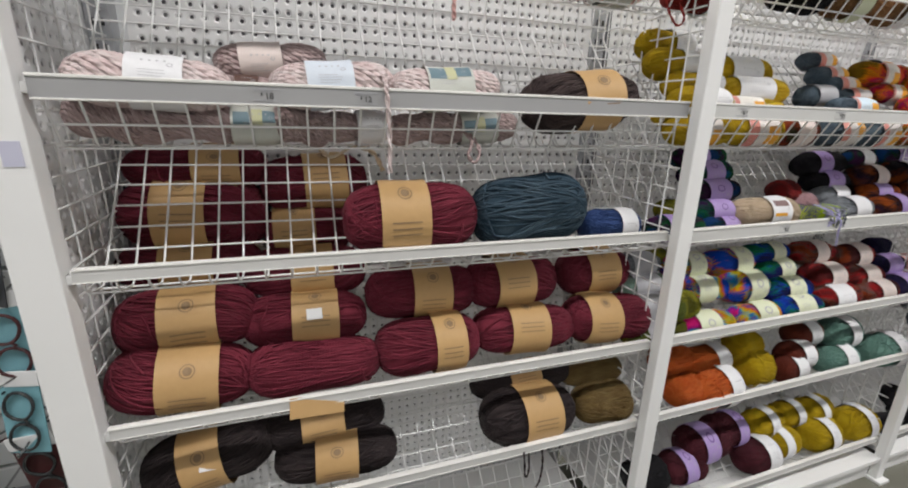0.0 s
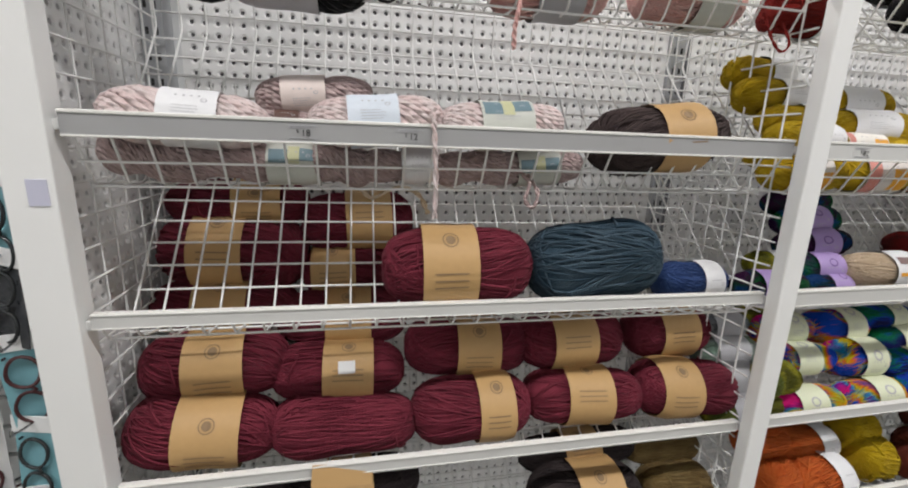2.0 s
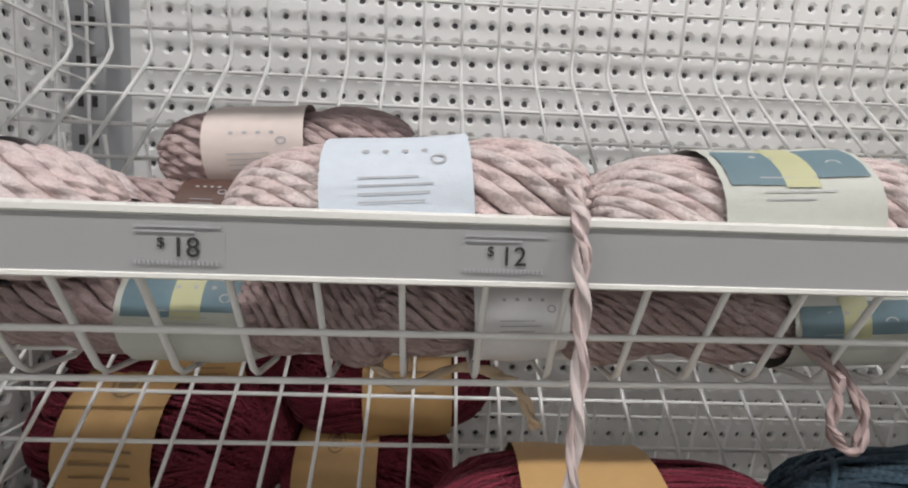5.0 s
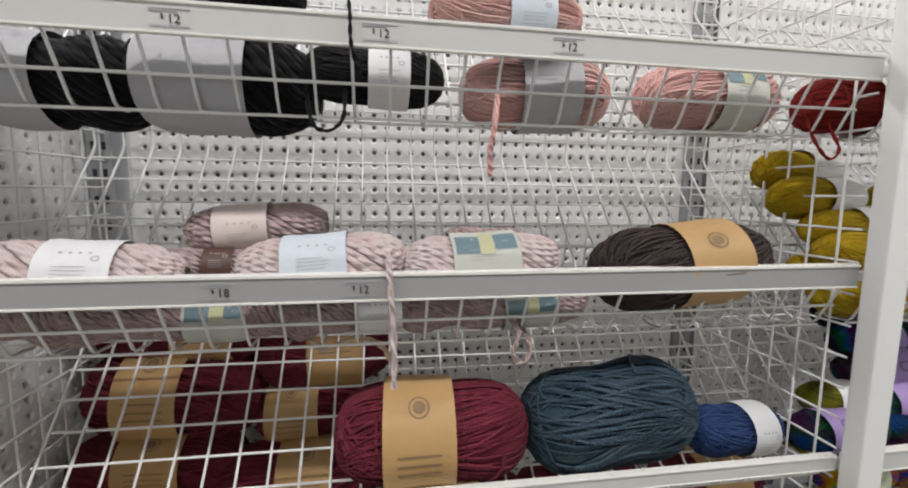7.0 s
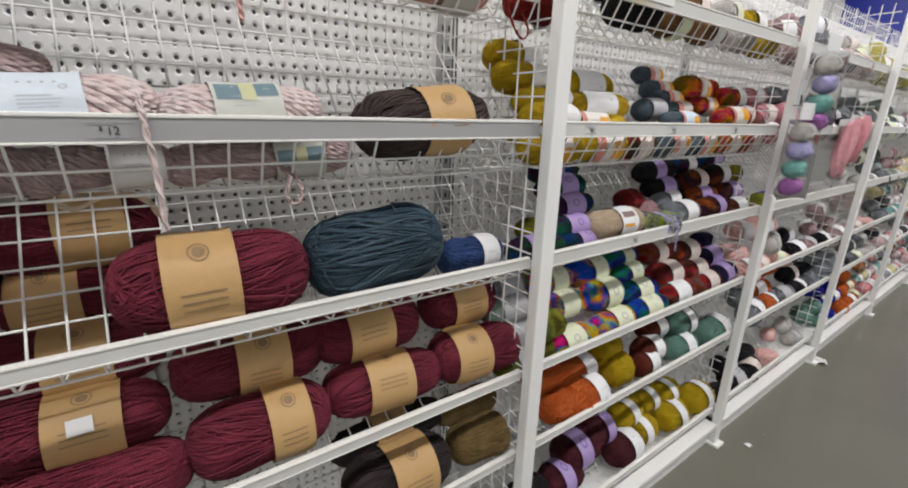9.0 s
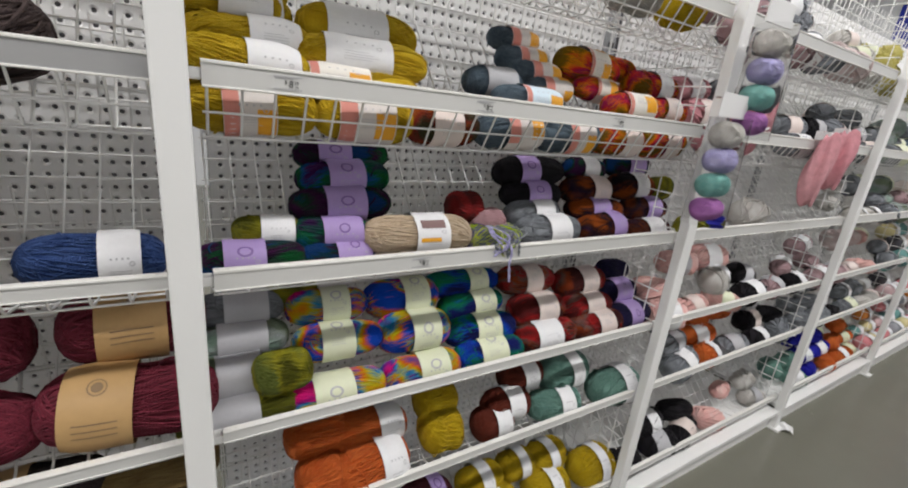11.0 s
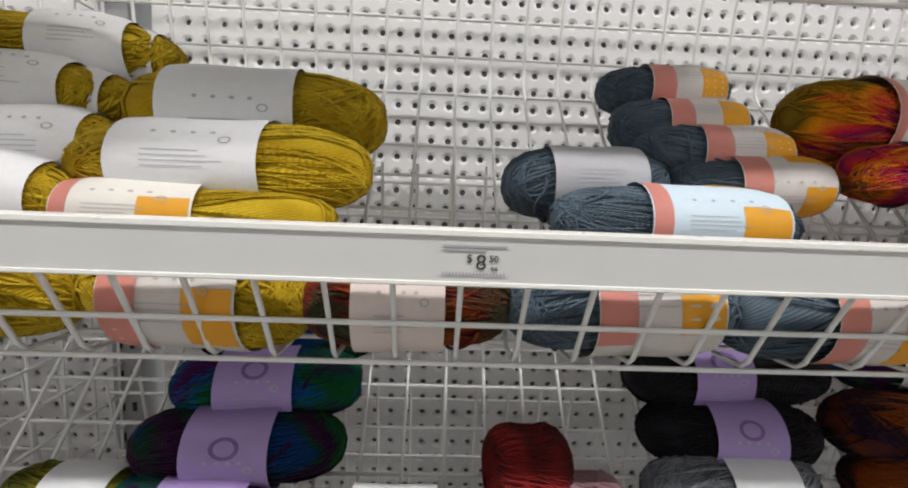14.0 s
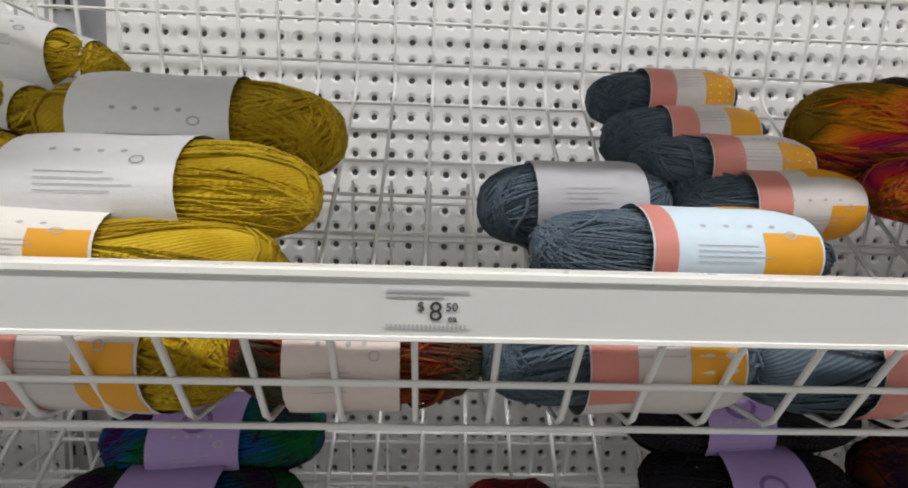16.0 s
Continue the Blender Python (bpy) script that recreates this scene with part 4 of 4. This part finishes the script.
BODY = ball_mesh("yarn_body", 77, 0, 8, 0.04, 10, 10)
bv = np.array([v.co[:] for v in BODY.vertices])
bf = [tuple(p.vertices) for p in BODY.polygons]
for k in range(1, BAYS):
    for i, lip in enumerate(LIPS):
        if k == 1 and i > 0:
            continue
        for row in range(3 if k > 1 else 2):
            for c in range(6):
                if far.random() < (0.1, 0.15, 0.5)[row] or (k == 1 and c < 1):
                    continue
                tones = FAR_STYLES[max(2, min(k, 4))][i].split()
                if k > 1 and not tones:
                    continue
                st = tones[max(0, min(3, int(c * 0.67 + far.uniform(-0.5, 0.6))))] if k > 1 else ("black", "black", "camel", "camel", "white", "mustard")[c]
                d = far.uniform(0.08, 0.12) if k > 1 else far.uniform(0.09, 0.11)
                s = 0.06 + row * 0.085
                y = 0.87 + 0.64 * s - 0.77 * d / 2
                z = lip - 0.106 + 0.77 * s + 0.64 * d / 2
                x = BAY_X + k * PITCH + 0.1 + c * 0.195 + far.uniform(-0.01, 0.01)
                if k < 4:
                    skein(st, x, y, z, far.uniform(0.13, 0.19), d, (-0.16, 0.18) if far.random() < 0.65 else None, paper=far.choice(("white", "white", "cream", "grey", "blush")),
                          tilt=far.uniform(-14, 14) if k > 1 else 0, turn=far.uniform(-35, 35) if k > 1 else 0, far=k > 1)
                else:
                    stock_bodies.append((bv * (0.095, d, d) + (x, y, z), bf, [(0, 0)] * (4 * len(bf))))
                    ring = [(x + sx, y + 0.505 * d * math.cos(a), z + 0.505 * d * math.sin(a)) for sx in (-0.03, 0.03) for a in np.arange(10) * 0.62832]
                    rf = [(j, (j + 1) % 10, 10 + (j + 1) % 10, 10 + j) for j in range(10)]
                    stock_bands.append((ring, rf, [(0, 0)] * 40))

STOCK = surface("mixed_wool", (0.5, 0.5, 0.5, 1), 0.9, bump=0.3)
nt = STOCK.node_tree
geo, rmp = nt.nodes.new("ShaderNodeNewGeometry"), nt.nodes.new("ShaderNodeValToRGB")
rmp.color_ramp.interpolation = "CONSTANT"
for i, c in enumerate(((216, 206, 200), (200, 170, 172), (60, 58, 64), (222, 140, 146), (150, 152, 158), (212, 200, 150), (110, 160, 156), (206, 130, 60))):
    e = rmp.color_ramp.elements[i] if i < 2 else rmp.color_ramp.elements.new(i / 8)
    e.position, e.color = i / 8, lin(*c)
nt.links.new(geo.outputs["Random Per Island"], rmp.inputs[0])
nt.links.new(rmp.outputs[0], nt.nodes["Principled BSDF"].inputs["Base Color"])
stock = thing("yarn_stock", pose(0, 0, 0), "many mixed yarn skeins filling the far trays", "yarn", kind="stuff")
part_of("skeins", mesh_of("skeins", stock_bodies), STOCK, stock)["kind"] = "stuff"
part_of("bands", mesh_of("bands", stock_bands), PAPERS["white"], stock)["kind"] = "stuff"


# ---- loose threads ----
def cord(name, pts, r, material, label, plies=2):
    """A twisted cord through a few points."""
    p = [Vector(q) for q in pts]
    path = []
    n = 26
    for i in range(len(p) - 1):
        a, b, c, d = p[max(0, i - 1)], p[i], p[i + 1], p[min(len(p) - 1, i + 2)]
        for s in range(n // (len(p) - 1) + 1):
            t = s / (n // (len(p) - 1) + 1)
            path.append(0.5 * ((2 * b) + (c - a) * t + (2 * a - 5 * b + 4 * c - d) * t * t + (3 * b - a - 3 * c + d) * t ** 3))
    path.append(p[-1])
    chunks = []
    for q in range(plies):
        tw = []
        for i, v in enumerate(path):
            ang = i * 0.9 + q * 2 * math.pi / plies
            tw.append((v.x + r * 0.55 * math.cos(ang), v.y + r * 0.55 * math.sin(ang), v.z + 0.3 * r * math.cos(ang)))
        chunks.append(tube_arrays(tw, r * 0.62, 6, False, 0.2))
    ob = part_of(name, mesh_of(name, chunks), material)
    return tagged(ob, label, "yarn tail", "loose yarn tails")


cord("yarn_tail", ((0.092, 0.835, 1.41), (0.096, 0.80, 1.392), (0.098, 0.792, 1.36), (0.102, 0.797, 1.30), (0.102, 0.80, 1.235)), 0.0042, YARNS["mauve"], "twisted pale mauve yarn tail hanging over the price rail")
cord("yarn_tail", ((0.26, 0.85, 1.31), (0.272, 0.83, 1.29), (0.262, 0.82, 1.263), (0.278, 0.82, 1.25), (0.288, 0.83, 1.275), (0.275, 0.85, 1.305)), 0.0035, YARNS["mauve_shaded"], "looped mauve yarn tail in its shaded tone under a tray")
cord("yarn_tail", ((0.232, 0.82, 1.60), (0.224, 0.80, 1.56), (0.220, 0.805, 1.53), (0.222, 0.81, 1.50)), 0.0036, YARNS["pink"], "pale pink yarn tail hanging through a wire tray")
cord("yarn_tail", ((0.0, 0.84, 1.60), (0.01, 0.81, 1.556), (0.03, 0.805, 1.548), (0.045, 0.81, 1.565), (0.045, 0.84, 1.61)), 0.0028, YARNS["black"], "black yarn loop hanging under a tray")
cord("yarn_tail", ((0.052, 0.80, 1.70), (0.055, 0.793, 1.675), (0.056, 0.793, 1.64), (0.065, 0.81, 1.61)), 0.0022, YARNS["charcoal"], "twisted charcoal yarn tail over the top price rail")
cord("yarn_tail", ((0.70, 0.84, 1.60), (0.705, 0.82, 1.555), (0.725, 0.815, 1.533), (0.745, 0.82, 1.55), (0.74, 0.84, 1.59)), 0.0024, YARNS["red"], "dark red yarn loop hanging under a tray")
cord("yarn_tail", ((0.44, 0.84, 0.55), (0.43, 0.795, 0.52), (0.435, 0.79, 0.46), (0.45, 0.80, 0.47), (0.455, 0.82, 0.53)), 0.0026, YARNS["charcoal_brown"], "charcoal yarn loop hanging over a rail")
cord("yarn_tail", ((0.49, 0.83, 0.55), (0.485, 0.795, 0.50), (0.48, 0.79, 0.44), (0.47, 0.79, 0.415)), 0.0026, YARNS["charcoal_brown"], "charcoal yarn tail hanging over a rail")
cord("yarn_tail", ((1.40, 0.84, 1.09), (1.405, 0.795, 1.078), (1.402, 0.79, 1.04), (1.408, 0.79, 1.00)), 0.0028, YARNS["lilac_y"], "lilac-grey yarn tail hanging over a rail")
cord("yarn_tail", ((-0.012, 0.900, 1.269), (0.007, 0.890, 1.256), (0.048, 0.880, 1.275), (0.085, 0.880, 1.264), (0.104, 0.885, 1.229)), 0.0042, YARNS["beige"], "loose cream yarn tail lying under a tray")
for q in range(9):
    a = random.Random(q)
    x = 1.37 + a.uniform(0, 0.06)
    cord("yarn_tail", ((x, 0.86, 1.11), (x + a.uniform(-0.03, 0.03), 0.81, 1.105), (x + a.uniform(-0.03, 0.03), 0.795, 1.085), (x + a.uniform(-0.03, 0.03), 0.80, 1.07 - a.uniform(0, 0.02))), 0.0026, YARNS[("neon", "lilac_y", "grey")[q % 3]], "tangled neon, lilac and grey yarn end on a rail")

# loose kraft flap under the maroon skeins and two small stickers
flap = part("paper_flap", boxes((-0.055, -0.02, -0.0006, 0.05, 0.02, 0.0006)), PAPERS["kraft"])
flap.matrix_basis = pose(-0.05, 0.797, 0.775, 70, 5, 4)
tagged(flap, "loose brown kraft paper band end hanging over a rail", "paper")
for x, y, z, rx in ((-0.045, 0.905, 0.925, 55), (-0.275, 0.862, 0.635, 60)):
    st = part("price_sticker", boxes((-0.016, -0.012, 0, 0.016, 0.012, 0.0008)), CARD_WHITE)
    st.matrix_basis = pose(x, y, z, rx, 0, 0)
    tagged(st, "small white sticker on a kraft paper band", "sticker", "white stickers")

# paper scraps on the floor by the posts
for x, y, seed in ((3.30, 0.70, 1), (2.15, 0.66, 2)):
    rnd_p = random.Random(seed)
    size = 0.07 if seed == 1 else 0.025
    bm = bmesh.new()
    grid = [[bm.verts.new((size * i / 4, size * j / 4, 0.002 + 0.3 * size * rnd_p.random())) for j in range(5)] for i in range(5)]
    for i in range(4):
        for j in range(4):
            bm.faces.new((grid[i][j], grid[i + 1][j], grid[i + 1][j + 1], grid[i][j + 1]))
    scrap = part("paper_scrap", bm, CARD_WHITE)
    scrap.matrix_basis = pose(x, y, FLOOR_Z, 0, 0, 30 * seed)
    tagged(scrap, "crumpled white paper scrap lying on the floor", "paper", "floor scraps")

# ---- hanging bags of small balls ----
CLEAR = bpy.data.materials.new("clear_bag")
CLEAR.use_nodes = True
cb = CLEAR.node_tree.nodes["Principled BSDF"]
cb.inputs["Transmission Weight"].default_value, cb.inputs["Roughness"].default_value, cb.inputs["IOR"].default_value = 1.0, 0.12, 1.05


def yarn_bag(x, y, top):
    b = thing("yarn_bag", pose(x, y, top), "clear hanging bag with stacked white, lilac, aqua and violet yarn balls", "yarn bag", "hanging yarn bags")
    part("hanger_card", boxes((-0.06, -0.002, 0.0, 0.06, 0.002, 0.055), bevel=0.001), CARD_WHITE, b, "white header card")
    for i, st in enumerate(("white", "lilac_y", "aqua", "violet")):
        o = part_of("ball", tinted(FINE[i], st), YARNS[st], b)
        o.matrix_basis = pose(0, 0, -0.04 - i * 0.062) @ Matrix.Diagonal((0.042, 0.066, 0.066, 1))
    bm = bmesh.new()
    bmesh.ops.create_cone(bm, segments=16, radius1=0.052, radius2=0.046, depth=0.265, cap_ends=False, matrix=Matrix.Translation((0, 0, -0.132)))
    sh = part("sleeve", bm, CLEAR, b, "clear plastic sleeve", True)
    sh.visible_shadow = False
    part("hook", boxes((-0.002, 0, 0.045, 0.002, 0.05, 0.049)), STEEL, b)
    return b


yarn_bag(1.95, 0.70, 1.40)
yarn_bag(2.04, 0.70, 1.62)


def knit_scarf(x, y, top, drop, width, seed):
    """A soft knitted bundle: a folded, sagging sleeve of wool hanging from its tie."""
    rnd = random.Random(seed)
    ph = rnd.uniform(0, 6.28)
    h = thing("hanging_scarf", pose(x, y, top), "soft pink knitted scarf hanging in folds from the shelving", "scarf", "hanging scarves")
    n, m = 22, 28
    vs, fs, uv = [], [], []
    for i in range(n + 1):
        t = i / n
        swell = (0.35 + 0.65 * math.sin(math.pi * min(1, 0.12 + t * 0.8))) * width
        for j in range(m):
            a = 6.2832 * j / m
            r = swell * (1 + 0.22 * math.sin(4 * a + ph + 2.2 * t) + 0.12 * math.sin(7 * a - 5 * t))
            vs.append((r * math.cos(a) + 0.02 * math.sin(4 * t + ph), 0.55 * r * math.sin(a), -drop * t + 0.012 * math.sin(3 * a + ph)))
    for i in range(n):
        for j in range(m):
            j2 = (j + 1) % m
            fs.append((i * m + j, (i + 1) * m + j, (i + 1) * m + j2, i * m + j2))
            uv += [(i, j), (i + 1, j), (i + 1, j + 1), (i, j + 1)]
    fs += [tuple(range(m)), tuple(n * m + j for j in reversed(range(m)))]
    uv += [(0, 0)] * (2 * m)
    part_of("knit", mesh_of("knit", [(vs, fs, uv)]), YARNS["rose"], h)
    part("tie", boxes((-0.006, -0.006, -0.02, 0.006, 0.04, 0.01), bevel=0.002), CARD_WHITE, h)


knit_scarf(6.0, 0.72, 1.47, 0.52, 0.075, 1)
knit_scarf(6.16, 0.72, 1.40, 0.62, 0.085, 2)
knit_scarf(2.72, 0.765, 1.40, 0.24, 0.06, 3)
knit_scarf(2.86, 0.765, 1.42, 0.20, 0.07, 4)
skein("white", 2.62, 0.90, 1.09, 0.17, 0.13, None, far=True)
skein("cobalt", 2.30, 0.89, 1.06, 0.12, 0.09, None, far=True)
skein("moss", 2.22, 0.88, 1.06, 0.11, 0.09, None, far=True)

# ---- signs ----
ysign = thing("yellow_sign", pose(0.985, 0.755, 1.74), "yellow sale card in a white frame fixed to a post", "sign")
part("card", boxes((-0.12, -0.002, -0.085, 0.12, 0.002, 0.11)), SIGN_YELLOW, ysign, "yellow printed card")
part("frame", boxes((-0.14, -0.006, -0.105, -0.12, 0.006, 0.13), (0.12, -0.006, -0.105, 0.14, 0.006, 0.13), (-0.12, -0.006, -0.105, 0.12, 0.006, -0.085), (-0.12, -0.006, 0.11, 0.12, 0.006, 0.13)), WHITE_METAL, ysign)
for i in range(3):
    part("small_print", boxes((-0.005 + 0.02 * i, -0.0035, -0.01 - 0.018 * i, 0.10, -0.0022, -0.003 - 0.018 * i)), INK, ysign)
sign = thing("wall_sign", pose(X1 - 0.06, 0, 0), "large blue wall sign with the white word YARN", "sign")
part("panel", boxes((0, -2.6, 2.47, 0.05, 3.35, 3.75), bevel=0.004), SIGN_BLUE, sign, "deep blue panel")
words("YARN", 0.34, sign, pose(-0.006, 1.98, 3.04, 90, 0, -90), LETTER)

# ---- far shop fittings beyond the run ----
def shop_rack(x, y, seed):
    """A white open rack with boxes and packets on its shelves."""
    a = random.Random(seed)
    r = thing("display_rack", pose(x, y, FLOOR_Z), "white open display rack standing on the floor", "rack", "far display racks")
    for dx in (0, 0.42):
        for dy in (0, 1.2):
            part("leg", boxes((dx, dy, 0, dx + 0.035, dy + 0.035, 1.9), bevel=0.004), WHITE_METAL, r)
    for z in (0.15, 0.55, 0.95, 1.35, 1.75):
        part("shelf", boxes((0, 0, z, 0.455, 1.235, z + 0.025), bevel=0.004), WHITE_METAL, r)
    for z in (0.175, 0.575, 0.975, 1.375):
        yy = 0.05
        while yy < 1.08:
            w = a.uniform(0.07, 0.15)
            p = thing("packet", pose(x + 0.08, y + yy, FLOOR_Z + z), "small boxed craft packet on a rack shelf", "packet", "craft packets")
            h = a.uniform(0.12, 0.28)
            part("carton", boxes((0, 0, 0, 0.2, w, h), bevel=0.004), a.choice((CARD_WHITE, CARD_TEAL, PAPERS["lilac"], PAPERS["cream"], ACCENT["teal"])), p)
            part("label", boxes((-0.002, w * 0.15, h * 0.3, -0.0005, w * 0.85, h * 0.7)), a.choice((PAPERS["white"], ACCENT["coral"], ACCENT["gold"])), p)
            yy += w + a.uniform(0.01, 0.05)


shop_rack(9.3, -0.75, 1)
shop_rack(9.3, 0.62, 2)

# ---- spectacles display beside the run ----
slat = thing("slatwall", pose(0, 0, 0), "white slatted display wall beside the shelving", "slatwall")
part("backing", boxes((-1.5, 1.0, FLOOR_Z, BAY_X - 0.075, 1.03, POST_TOP)), UPRIGHT, slat)
smesh = bpy.data.meshes.new("slat")
sb = boxes((-1.5, 0.985, 0.004, BAY_X - 0.075, 0.9995, 0.056), bevel=0.003)
sb.to_mesh(smesh)
sb.free()
smesh.materials.append(WHITE_METAL)
for i in range(32):
    part_of("slat", smesh, WHITE_METAL, slat).location = (0, 0, 0.03 + i * 0.06)


def ring_pts(cx, cz, rx, rz, n=18):
    return [(cx + rx * math.cos(6.2832 * i / n) * (1 + 0.08 * math.sin(12.566 * i / n)), 0, cz + rz * math.sin(6.2832 * i / n)) for i in range(n)]


LENS = bpy.data.materials.new("clear_lens")
LENS.use_nodes = True
lb = LENS.node_tree.nodes["Principled BSDF"]
lb.inputs["Transmission Weight"].default_value, lb.inputs["Roughness"].default_value, lb.inputs["IOR"].default_value = 1.0, 0.05, 1.1


def spectacles(x, y, z, card, frame_m, seed):
    a = random.Random(seed)
    g = thing("spectacles", pose(x, y, z, a.uniform(-8, 8), a.uniform(-8, 8), a.uniform(-25, 25)), "pair of reading glasses hanging on a printed card", "glasses", "spectacles on hooks")
    part("card", boxes((-0.032, 0.006, -0.13, 0.032, 0.0075, 0.0)), card, g, "printed backing card")
    part("header", boxes((-0.034, 0.003, 0.0, 0.034, 0.006, 0.028), bevel=0.001), CARD_WHITE, g, "white header")
    for cz in (-0.035, -0.095):
        rim = part_of("rim", mesh_of("rim", [tube_arrays(ring_pts(0, cz, 0.022, 0.026), 0.0028, 6, True)]), frame_m, g)
        bm = bmesh.new()
        bmesh.ops.create_circle(bm, cap_ends=True, segments=18, radius=0.022, matrix=pose(0, 0, cz, 90))
        part("lens", bm, LENS, g).visible_shadow = False
    part_of("bridge", mesh_of("bridge", [tube_arrays([(0.004, 0, -0.06), (0.012, -0.003, -0.065), (0.004, 0, -0.07)], 0.0024, 5)]), frame_m, g)
    part_of("temple", mesh_of("temple", [tube_arrays([(-0.02, 0, -0.01), (-0.024, 0.03, -0.012), (-0.022, 0.09, -0.016), (-0.02, 0.115, -0.03)], 0.0022, 5)]), frame_m, g)
    part_of("hook", mesh_of("hook", [tube_arrays([(0, -0.03, 0.024), (0, -0.032, 0.016), (0, 0.05, 0.016), (0, 0.985 - y, 0.016)], 0.002, 5)]), STEEL, g)


pick = random.Random(11)
for r in range(12):
    for c in range(6):
        spectacles(-0.53 - c * 0.085, 0.84 + 0.03 * pick.random(), 1.66 - r * 0.128 + pick.uniform(-0.01, 0.01), pick.choice((CARD_TEAL, CARD_TEAL, CARD_TEAL, CARD_RED, CARD_SMOKE, CARD_WHITE)), pick.choice((LENS_GREY, LENS_GREY, CARD_RED)), r * 10 + c)
